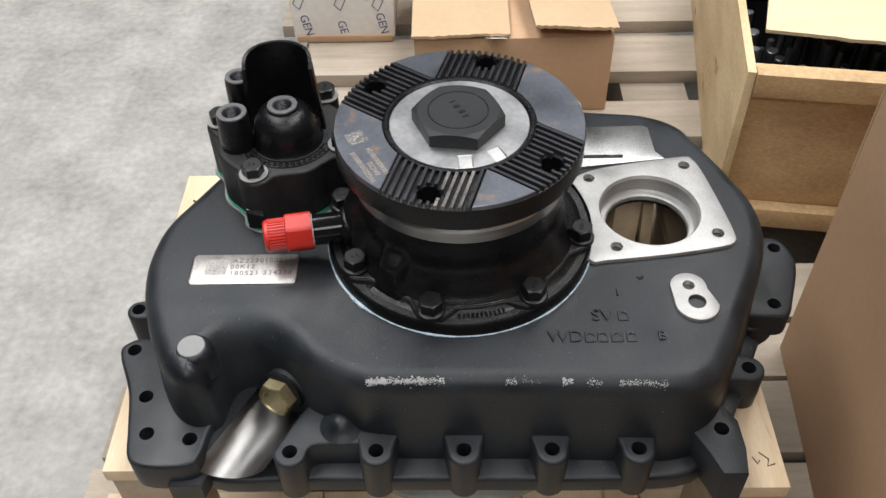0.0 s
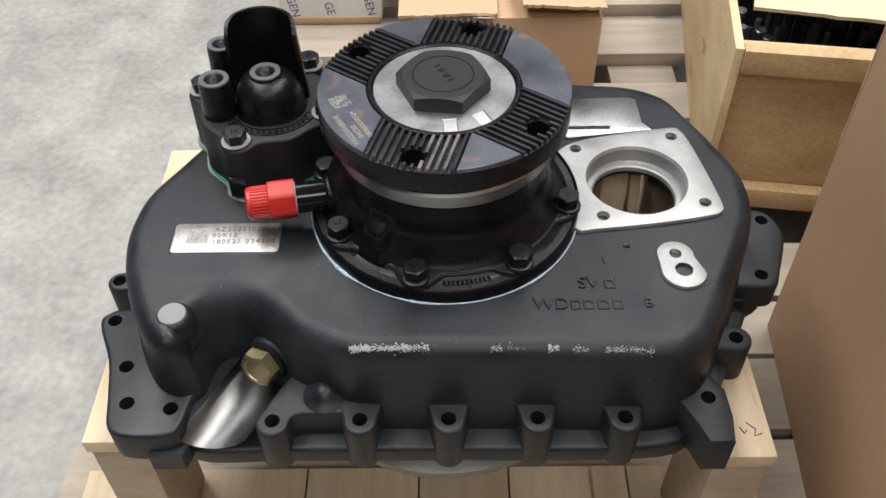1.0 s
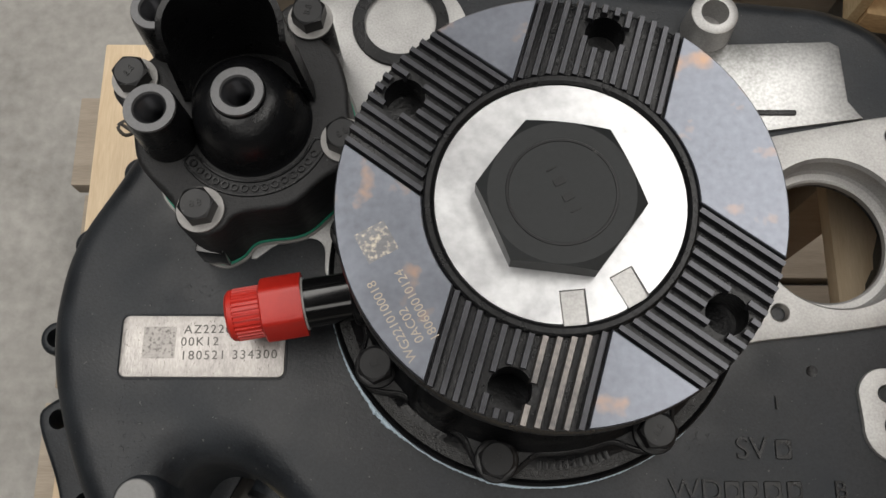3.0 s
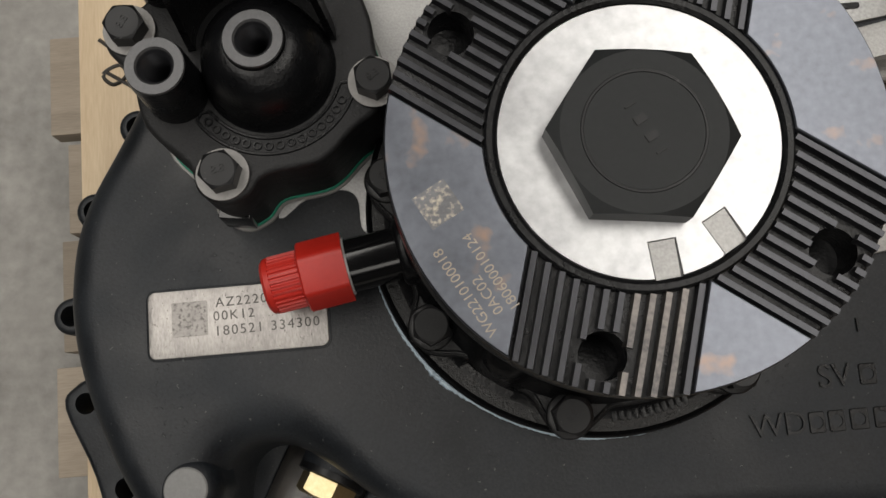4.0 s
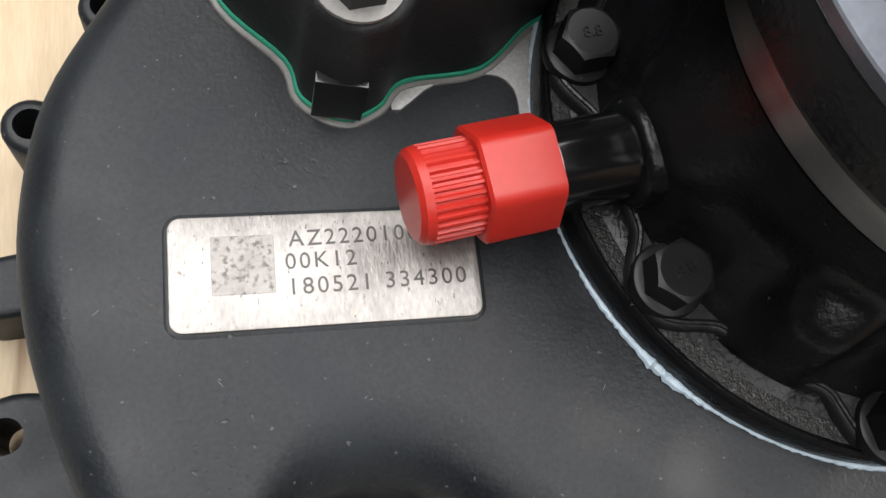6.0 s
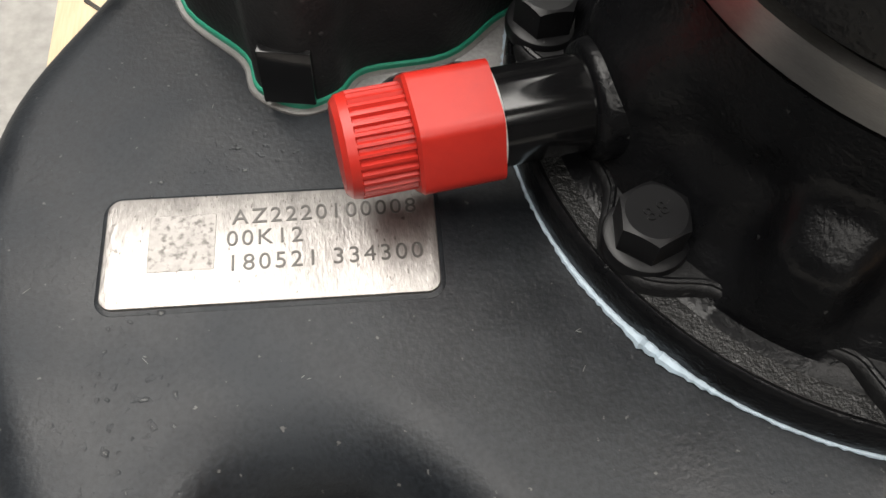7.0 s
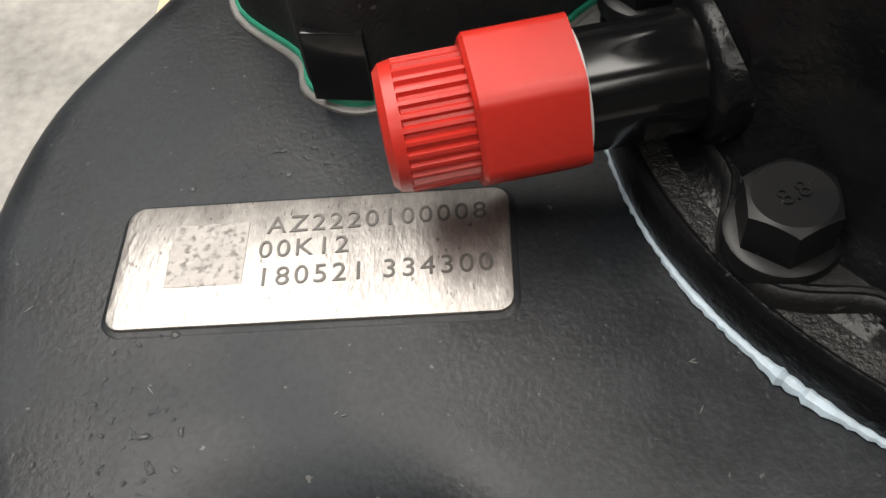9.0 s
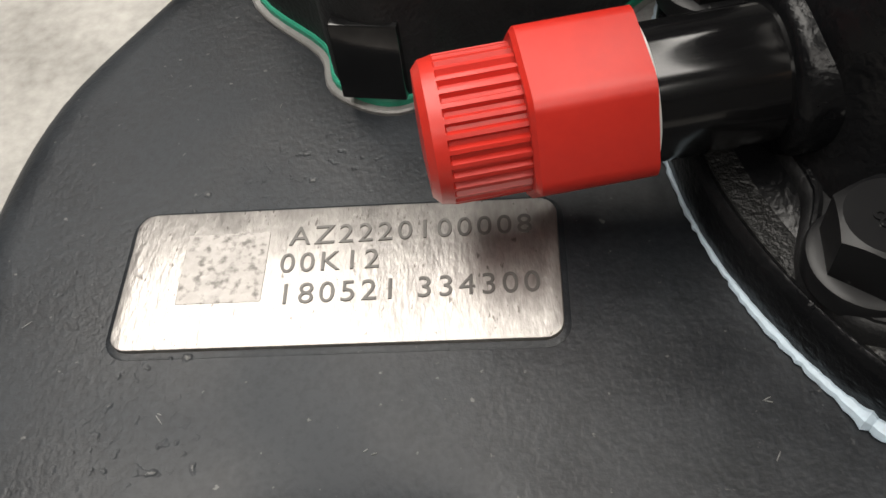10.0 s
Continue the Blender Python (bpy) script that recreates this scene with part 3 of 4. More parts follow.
def build_patches():
    """Square fields of fine blotched marking."""
    part("peened_patch", holed(bmesh.new(), rounded(-0.2036, -0.1872, -0.0426, -0.0266, 0.0004, 2), [], TOP + 0.0010, TOP + 0.00148, 0.0001, 1), M["peened"], cover, "square blotch of dot peening on the nameplate")
    m = pose(-0.0785, -0.0148, DZ, 0, 0, 29)
    part("etched_patch", box(bmesh.new(), -0.0066, 0.0066, -0.0066, 0.0066, -0.0006, 0.0001, 0.0, m), M["etched"], cover, "square blotch of pale laser etching")


build_plate()


# ---- output flange ----
HOLES = [radians(a) for a in (-106, -36, 74, 144)]
RF, RI, DZ, PCR, HALF = 0.0905, 0.0530, 0.5620, 0.0775, 0.0315
build_patches()


def build_flange():
    hs = [(CX + PCR * math.cos(a), CY + PCR * math.sin(a), 0.0085) for a in HOLES]
    bm = holed(bmesh.new(), circle(CX, CY, RF, 120), [(CX, CY, RI)] + hs, DZ - 0.020, DZ - 0.0032, 0.0012, 2, True)
    flange = part("output_flange", bm, M["gloss"], cover, "blued steel toothed output flange")
    # plain fields between the toothed ones
    for k in range(4):
        a, b = HOLES[k], HOLES[(k + 1) % 4]
        if b < a:
            b += 2 * math.pi
        ro, ri = RF - 0.0005, RI + 0.0022
        o0, o1 = a + math.asin(HALF / ro), b - math.asin(HALF / ro)
        i0, i1 = a + math.asin(HALF / ri), b - math.asin(HALF / ri)
        pts = [(CX + ro * math.cos(o0 + (o1 - o0) * j / 24), CY + ro * math.sin(o0 + (o1 - o0) * j / 24)) for j in range(25)]
        if i1 > i0 + 0.02:
            pts += [(CX + ri * math.cos(i1 + (i0 - i1) * j / 16), CY + ri * math.sin(i1 + (i0 - i1) * j / 16)) for j in range(17)]
        else:
            rm = HALF / math.sin((b - a) / 2)
            pts.append((CX + rm * math.cos((a + b) / 2), CY + rm * math.sin((a + b) / 2)))
        part("plain_field", holed(bmesh.new(), pts, [], DZ - 0.006, DZ, 0.0005, 1), M["blued"], flange, "smooth blued steel field with rust bloom", 25)
    # teeth
    pitch, half = 0.0053, 0.0014
    for a in HOLES:
        u, v = Vector((math.cos(a), math.sin(a))), Vector((-math.sin(a), math.cos(a)))
        for j in range(-5, 7):
            o = (j - 0.5) * pitch
            lo, hi = math.sqrt((RI + 0.0022) ** 2 - min(o * o, (RI + 0.002) ** 2)), math.sqrt((RF - 0.0006) ** 2 - o * o)
            spans = [(lo, hi)]
            if abs(o) < 0.0085 + half * 0.6:
                c = math.sqrt(max(0.0090 ** 2 - o * o, 0.00001))
                spans = [(lo, PCR - c), (PCR + c, hi)]
            for s0, s1 in spans:
                if s1 - s0 < 0.002:
                    continue
                bm = bmesh.new()
                low = [bm.verts.new((*(Vector((CX, CY)) + u * s + v * (o + w)), DZ - 0.0045)) for s, w in ((s0, -half * 1.3), (s1, -half * 1.3), (s1, half * 1.3), (s0, half * 1.3))]
                up = [bm.verts.new((*(Vector((CX, CY)) + u * s + v * (o + w)), DZ)) for s, w in ((s0, -half * 0.75), (s1, -half * 0.75), (s1, half * 0.75), (s0, half * 0.75))]
                skin(bm, low, up)
                bm.faces.new(up)
                worn = a == HOLES[0] and 2 <= j <= 5
                part("tooth", bm, M["worn_tooth"] if worn else M["blued_dark"], flange, "tooth rubbed bright" if worn else "")
    part("collar", lathe(bmesh.new(), [(RI + 0.0022, DZ - 0.004), (RI + 0.0018, DZ - 0.0006), (RI + 0.001, DZ), (RI - 0.001, DZ), (RI - 0.0022, DZ - 0.001), (RI - 0.0026, DZ - 0.012)], CX, CY, 96), M["gloss"], flange)
    part("hub", lathe(bmesh.new(), [(RF - 0.004, DZ - 0.0195), (0.074, DZ - 0.021), (0.068, DZ - 0.024), (0.066, DZ - 0.045), (0, DZ - 0.045)], CX, CY, 96), M["gloss"], flange)
    zw, rw = DZ - 0.0012, 0.0506
    notch = [(radians(-85.0), radians(-85.0)), (radians(-55.0), radians(-61.0))]
    rim = []
    for k in range(240):
        t = 2 * math.pi * k / 240 - math.pi
        p = Vector((rw * math.cos(t), rw * math.sin(t)))
        inside = False
        for at, run in notch:
            c, u, v = Vector((rw * math.cos(at), rw * math.sin(at))), Vector((math.cos(run), math.sin(run))), Vector((-math.sin(run), math.cos(run)))
            q = (p - c).dot(v)
            if abs(q) < 0.0046 and p.dot(c) > 0:
                inside = True
                if not rim or rim[-1][1] != at:
                    rim += [(c - v * 0.0046 - u * 0.0005, at), (c - v * 0.0046 - u * 0.0135, at), (c + v * 0.0046 - u * 0.0135, at), (c + v * 0.0046 - u * 0.0005, at)]
        if not inside:
            rim.append((p, None))
    loop = [(CX + p.x, CY + p.y) for p, _ in rim]
    bm = bmesh.new()
    low, mid, up = ring_of(bm, loop, zw - 0.012), ring_of(bm, loop, zw - 0.0005), ring_of(bm, inset(loop, 0.0005), zw)
    skin(bm, low, mid)
    skin(bm, mid, up)
    fill(bm, [up])
    washer = part("retaining_washer", bm, M["washer"], cover, "bright steel retaining washer with two slots", 25)
    for at, run in notch:
        m = pose(CX + rw * math.cos(at), CY + rw * math.sin(at), zw - 0.0016, 0, 0, math.degrees(run)) @ pose(0, 0, 0, 0, 5.0, 0)
        part("slot", box(bmesh.new(), -0.0137, -0.0003, -0.00455, 0.00455, -0.003, 0.0, 0.0, m), M["machined"], washer, "worn milled slot")
    bolt = part("centre_bolt", hex_head(bmesh.new(), 0.0336, 0.0120, pose(CX - 0.0008, CY - 0.0005, zw - 0.0002, 0, 0, -7), False, 0.86, 0.5), M["hexbolt"], cover, "large matt black hexagon bolt head", 20)
    z = zw + 0.0118
    part("turned_ring", lathe(bmesh.new(), [(0.0219, z), (0.0217, z + 0.0003), (0.0209, z + 0.0003), (0.0207, z)], CX - 0.0008, CY - 0.0005, 64), M["bolt"], bolt)
    for w, dx in ((0.0008, -0.009), (0.003, -0.003), (0.003, 0.004), (0.0008, 0.010)):
        part("stamp_bar", box(bmesh.new(), dx - w / 2, dx + w / 2, -0.0022, 0.0022, 0, 0.0004, 0, pose(CX, CY, z, 0, 0, 118)), M["bolt"], bolt)
    # laser marks on the plain field
    a = radians(-151)
    u = Vector((math.cos(a), math.sin(a)))
    t = Vector((-u.y, u.x))
    for text, r, off, size in (("WG2210100018", 0.0815, 0.011, 0.0052), ("0AC02", 0.0757, 0.016, 0.0052), ("180600010124", 0.0700, 0.010, 0.0052)):
        p = Vector((CX, CY)) + u * r + t * off
        part("laser_line", lettering(text, size, pose(p.x, p.y, DZ + 0.00012, 0, 0, 119), 0.00006), M["etch"], flange, "pale laser-etched numbers")["kind"] = "stuff"


build_flange()


# ---- bearing cover ----
BOLTS = [169.9, 213, 256.8, 302.5, 346, 31, 76, 122]
BOLT_R = [0.0954, 0.0946, 0.0978, 0.0972, 0.0955, 0.0955, 0.0955, 0.0955]


def hex_bolt(x, y, z, r, h, parent, turn, washer=True, label="black hexagon flange bolt"):
    head = part("bolt", hex_head(bmesh.new(), r, h, pose(x, y, z, 0, 0, turn), False), M["bolt"], cover, label, 20)
    if washer:
        part("washer", lathe(bmesh.new(), [(r * 1.17, z - 0.004), (r * 1.18, z - 0.0014), (r * 1.14, z - 0.0002), (r * 1.02, z + 0.0004), (r * 0.7, z + 0.0005)], x, y, 36), M["bolt"], head)
    part("grade_mark", lettering("8.8", r * 0.55, pose(x, y, z + h + 0.0001, 0, 0, turn), 0.00025), M["bolt"], head)
    return head


def build_bearing_cover():
    prof = [(0.1049, TOP - 0.001), (0.1049, TOP + 0.010), (0.1043, TOP + 0.0125), (0.1036, TOP + 0.0130), (0.1016, TOP + 0.0105), (0.0925, TOP + 0.0120), (0.0898, TOP + 0.0168), (0.0870, TOP + 0.0192), (0.0846, TOP + 0.0226), (0.0824, TOP + 0.0285), (0.0804, TOP + 0.0335), (0.0792, TOP + 0.0360), (0.0780, TOP + 0.0385), (0.0776, TOP + 0.0420), (0.0777, TOP + 0.0460), (0.0784, TOP + 0.0500), (0.0788, TOP + 0.0545), (0.0786, TOP + 0.0600), (0.0794, TOP + 0.0690), (0.0740, TOP + 0.0705), (0.060, TOP + 0.0705)]
    bm = bmesh.new()
    n, rows = 240, []
    for r, z in prof:
        h = z - TOP
        row = []
        for k in range(n):
            d = 360.0 * k / n
            q = r
            if 0.0115 < h < 0.0655:
                # swellings that carry the hose boss, and the rib beside it
                up = max(0.0, min(1.0, (0.064 - h) / 0.022))
                q += (0.0895 - r) * math.exp(-((d - 190.0) / 14.5) ** 4) * up if r < 0.0895 else 0.0
                rib = max(0.0, min(1.0, (0.050 - h) / 0.010))
                q += max(0.0, 0.0930 - 0.10 * max(0.0, h - 0.016) - q) * math.exp(-((d - 233.5) / 7.6) ** 4) * rib
            row.append(bm.verts.new((BX + q * math.cos(radians(d)), BY + q * math.sin(radians(d)), z)))
        rows.append(row)
    for a, b in zip(rows, rows[1:]):
        skin(bm, a, b)
    body = part("bearing_cover", bm, M["gloss"], cover, "glossy black cast bearing cover", 60)
    part("steel_ring", lathe(bmesh.new(), [(0.0770, TOP + 0.0700), (0.0806, TOP + 0.0712), (0.0810, TOP + 0.0810), (0.0795, TOP + 0.0830), (0.066, TOP + 0.0835)], BX, BY, 96), M["bore"], body, "bare steel ring under the flange")
    # scalloped plate that swings out round every bolt, over a rough sunk ring
    heads = [(radians(d), q) for d, q in zip(BOLTS, BOLT_R)]
    wavy, ridge = [], []
    for j in range(360):
        t = radians(j)
        reach = 0.0915
        for a, q in heads:
            off = q * math.sin(t - a)
            if math.cos(t - a) > 0.9 and abs(off) < 0.0185:
                blend = math.sqrt(max(0.0, 0.0134 ** 2 - off ** 2)) if abs(off) < 0.0134 else 0.0
                swing = q * math.cos(t - a) + blend - 0.002 if blend else 0.0915 + 0.004 * (1 - (abs(off) - 0.0134) / 0.0051) ** 2
                reach = max(reach, swing)
        wavy.append(min(reach, 0.1030))
    soft = [sum(wavy[(j + k) % 360] for k in range(-3, 4)) / 7 for j in range(360)]
    loop = [(BX + q * math.cos(radians(j)), BY + q * math.sin(radians(j))) for j, q in enumerate(soft)]
    part("scalloped_plate", holed(bmesh.new(), loop, [(BX, BY, 0.079)], TOP + 0.007, TOP + 0.0164, 0.0018, 3), M["cast"], body)
    part("scalloped_ridge", tube_along(bmesh.new(), [(x2, y2, TOP + 0.0161) for x2, y2 in inset(loop, 0.0019)] + [(*inset(loop, 0.0019)[0], TOP + 0.0161)], 0.0009), M["gloss"], body)
    part("rough_panel", lathe(bmesh.new(), [(0.1026, TOP + 0.008), (0.1020, TOP + 0.0114), (0.0830, TOP + 0.0112)], BX, BY, 120), M["rough_cast"], body, "rough sunk cast ring")
    for k, deg in enumerate(BOLTS):
        a = radians(deg)
        x, y = BX + BOLT_R[k] * math.cos(a), BY + BOLT_R[k] * math.sin(a)
        hex_bolt(x + 0.0004, y + 0.0018, TOP + 0.0186, 0.0089, 0.0098, body, 17 * k + 8)
        nxt = BOLTS[(k + 1) % 8]
        b = radians(nxt if nxt > deg else nxt + 360)
        a0, a1 = a + 0.155, b - 0.155
        if k == 2:
            for j in range(11):
                t = a0 + (a1 - a0) * (0.12 + 0.07 * j)
                part("number_bar", box(bmesh.new(), -0.0022, 0.0022, -0.0011, 0.0011, 0, 0.0008, 0.0002, pose(BX + 0.0955 * math.cos(t), BY + 0.0955 * math.sin(t), TOP + 0.0112, 0, 0, math.degrees(t))), M["gloss"], body)
    # sealant bead squeezed out round the foot
    pts, rad = [], []
    rnd = random.Random(4)
    for j in range(320):
        t = radians(150 + 200 * j / 319)
        d = math.degrees(t)
        lump = 0.5 + 0.5 * math.sin(d * 2.3) * math.sin(d * 1.07 + 1) + 0.2 * math.sin(d * 4.1 + 0.7)
        w = 0.00038 + (0.0010 + 0.0006 * lump) * math.exp(-((d - 223) / 6.5) ** 2) + 0.0005 * max(0, math.sin(t * 7.3)) ** 3 + 0.0003 * max(0, lump)
        r = 0.1050 + 0.30 * w + rnd.uniform(-0.00012, 0.00012)
        pts.append((BX + r * math.cos(t), BY + r * math.sin(t), TOP + 0.0003 + 0.2 * w))
        rad.append(w * rnd.uniform(0.93, 1.07))
    part("sealant_bead", tube_along(bmesh.new(), pts, rad, 8), M["sealant"], body, "pale blue sealant squeezed from the joint")
    # gusset and hose boss
    d = Vector((-0.985, -0.172, 0)).normalized()
    p0 = Vector((-0.0960, -0.0163, 0.4768))
    m = tilted(*p0, d)
    part("hose_boss", lathe(bmesh.new(), [(0.0235, -0.040), (0.0212, -0.0300), (0.0192, -0.0210), (0.0174, -0.0140), (0.0160, -0.0080), (0.0152, -0.0035), (0.0149, -0.0015), (0.0143, 0.0), (0.0134, 0.0006), (0.008, 0.0008)], 0, 0, 40, m), M["gloss"], body)
    tube = part("breather_tube", lathe(bmesh.new(), [(0.0, -0.002), (0.0119, -0.002), (0.0119, 0.026), (0.0, 0.026)], 0, 0, 40, m), M["tube"], body, "shiny black tube")
    # red cap
    mc = tilted(*(p0 + d * 0.0230), d) @ pose(0, 0, 0, 0, 0, 52)
    bm = bmesh.new()
    hx = []
    for k in range(6):
        a = radians(60 * k)
        for s, q in ((-0.13, 0.0152), (-0.05, 0.0155), (0.05, 0.0155), (0.13, 0.0152)):
            hx.append((q * math.cos(a + s), q * math.sin(a + s)))
    rings = [ring_of(bm, inset(hx, 0.004), 0.0), ring_of(bm, hx, 0.0003), ring_of(bm, hx, 0.0195), ring_of(bm, inset(hx, 0.0008), 0.0203), ring_of(bm, inset(hx, 0.005), 0.0204)]
    for a, b in zip(rings, rings[1:]):
        skin(bm, a, b)
    bmesh.ops.transform(bm, matrix=mc, verts=bm.verts)
    cap = part("cap", bm, M["red"], cover, "bright red plastic hexagon cap with ribbed end", 25)
    part("liner", lathe(bmesh.new(), [(0.0120, -0.0006), (0.0127, -0.0005), (0.0130, 0.0004)], 0, 0, 40, mc), M["liner"], cap, "white plastic liner")
    bm = bmesh.new()
    star = []
    for k in range(32):
        for s, r in ((-0.35, 0.0118), (-0.15, 0.0127), (0.15, 0.0127), (0.35, 0.0118)):
            t = 2 * math.pi * (k + s) / 32
            star.append((r * math.cos(t), r * math.sin(t)))
    rings = [ring_of(bm, star, 0.0195), ring_of(bm, star, 0.0330)]
    for r, z in ((0.0126, 0.0333), (0.0122, 0.0355), (0.0108, 0.0368), (0.004, 0.0372)):
        rings.append(ring_of(bm, [(r * Vector(q).normalized().x, r * Vector(q).normalized().y) for q in star], z))
    for a, b in zip(rings, rings[1:]):
        skin(bm, a, b)
    bm.faces.new(rings[-1])
    bmesh.ops.transform(bm, matrix=mc, verts=bm.verts)
    part("ribbed_end", bm, M["red"], cap, "", 25)
    part("chalk_mark", tube_along(bmesh.new(), [(BX - 0.027, BY - 0.071, 0.502), (BX - 0.0255, BY - 0.0712, 0.498), (BX - 0.024, BY - 0.072, 0.503), (BX - 0.0225, BY - 0.0722, 0.498)], 0.0004, 5), M["etch"], body)


build_bearing_cover()


# ---- pump housing ----
def build_pump():
    px, py = -0.149, 0.068
    base = smooth_loop([(-0.100, 0.042), (-0.092, 0.055), (-0.098, 0.068), (-0.100, 0.085), (-0.106, 0.102), (-0.115, 0.112), (-0.114, 0.126), (-0.128, 0.130), (-0.140, 0.122), (-0.165, 0.122), (-0.185, 0.113), (-0.198, 0.098), (-0.212, 0.094), (-0.214, 0.080), (-0.204, 0.066), (-0.198, 0.043), (-0.181, 0.025), (-0.177, 0.013), (-0.166, 0.0065), (-0.156, 0.010), (-0.148, 0.018), (-0.125, 0.022), (-0.110, 0.035)], 5)
    part("pump_gasket", holed(bmesh.new(), inset(base, -0.0008), [], TOP, TOP + 0.003, 0.0004, 1), M["green"], cover, "green gasket under the pump housing")
    part("pump_rim", holed(bmesh.new(), inset(base, -0.0024), [], TOP - 0.001, TOP + 0.0012, 0.0004, 1), M["bare"], cover, "bare metal rim")
    bm = holed(bmesh.new(), base, [], TOP + 0.003, TOP + 0.0495, 0.0026, 4)
    dx, dy = -0.1445, 0.0645
    prof = [(0.0305, TOP + 0.0480), (0.0284, TOP + 0.0498), (0.0270, TOP + 0.0525), (0.0264, TOP + 0.0580), (0.0256, TOP + 0.0640), (0.0240, TOP + 0.0697), (0.0210, TOP + 0.0748), (0.0170, TOP + 0.0783), (0.0132, TOP + 0.0800), (0.0100, TOP + 0.0800)]
    dome = lathe(bmesh.new(), prof, dx, dy, 96)
    pump = part("pump_housing", bm, M["cast"], cover, "black cast pump housing bolted on", 45)
    part("dome", dome, M["gloss"], pump, "glossy black dome")
    for k, (bx, by) in enumerate(((-0.166, 0.019), (-0.100, 0.054), (-0.203, 0.086), (-0.119, 0.119))):
        boss = part("bolt_post", lathe(bmesh.new(), [(0.0115, TOP + 0.004), (0.0105, TOP + 0.050), (0.0098, TOP + 0.051), (0, TOP + 0.051)], bx, by, 32), M["gloss"], pump)
        part("bare_rim", lathe(bmesh.new(), [(0.0112, TOP + 0.0505), (0.0112, TOP + 0.0516), (0.007, TOP + 0.0518)], bx, by, 32), M["bare"], pump, "bare metal spot face")
        hex_bolt(bx, by, TOP + 0.0516, 0.0087, 0.0088, pump, 11 + 23 * k, False)
    for tx, ty, tz, r in ((-0.1838, 0.0565, 0.532, 0.0120), (-0.1448, 0.0642, 0.533, 0.0122), (-0.187, 0.108, 0.530, 0.0112)):
        bm = lathe(bmesh.new(), [(r * 1.15, tz - 0.045), (r * 1.05, tz - 0.004), (r, tz - 0.001)], tx, ty, 36)
        post = part("port", bm, M["gloss"], cover)
        bm = lathe(bmesh.new(), [(r, tz - 0.0012), (r * 0.97, tz), (r * 0.66, tz), (r * 0.60, tz - 0.0010)], tx, ty, 36)
        part("port_face", bm, M["face"], post, "bare machined port face")
        # darker steel than other threads, for the shade down the port
        threaded(tx, ty, tz - 0.0008, r * 0.56, 0.030, post, "blued_dark")
    # upright shield behind the port
    bm = bmesh.new()
    cols = []
    for j in range(25):
        t = radians(-4 + 188 * j / 24)
        h = 0.5665 - 0.008 * (abs(j - 12) / 12) ** 8
        cols.append((t, h))
    grid = []
    for r in (0.0318, 0.0286):
        for zf in (0.0, 1.0):
            grid.append([bm.verts.new((-0.1465 + r * math.cos(t) * (1.0 if zf == 0 else 0.86), 0.0765 + 0.85 * r * math.sin(t), 0.500 + (h - 0.500) * zf)) for t, h in cols])
    for a, b in ((grid[0], grid[1]), (grid[1], grid[3]), (grid[3], grid[2])):
        for j in range(24):
            bm.faces.new((a[j], a[j + 1], b[j + 1], b[j]))
    for j in (0, 24):
        bm.faces.new([grid[0][j], grid[1][j], grid[3][j], grid[2][j]])
    part("shield", bm, M["gloss"], pump, "curved upright black shield")
    # raised ring arc with cast marks on the rim
    arc = [(0.0380, d) for d in range(216, 341, 4)] + [(0.0374, 343), (0.0345, 345), (0.0316, 343)] + [(0.0310, d) for d in range(338, 215, -4)] + [(0.0316, 213), (0.0345, 211), (0.0374, 213), (0.0380, 216)]
    part("cast_ring", tube_along(bmesh.new(), [(dx + q * math.cos(radians(d)), dy + q * math.sin(radians(d)), TOP + 0.0496) for q, d in arc], 0.0008, 6), M["gloss"], pump)
    part("pink_bead", tube_along(bmesh.new(), [(-0.0868 + 0.0024 * k + 0.0006 * math.sin(2 * k), 0.0405 + 0.0042 * k, TOP + 0.0015) for k in range(7)], [0.0008, 0.0012, 0.0014, 0.0011, 0.0013, 0.0010, 0.0006], 7), M["pink"], cover, "smear of pink sealant")
    # flat facet on the front post
    part("facet", box(bmesh.new(), -0.0070, 0.0070, -0.0137, -0.002, 0.0032, 0.0225, 0.0005, pose(-0.1665, 0.0190, TOP, -2.2, 0, -8)), M["tube"], pump)
    for d in range(219, 339, 8):
        t = radians(d)
        part("cast_mark", lathe(bmesh.new(), [(0.0021, 0), (0.0019, 0.0010), (0.0012, 0.0010), (0.0010, 0)], 0, 0, 12, pose(dx + 0.0345 * math.cos(t), dy + 0.0345 * math.sin(t), TOP + 0.0494)), M["gloss"], pump)


build_pump()


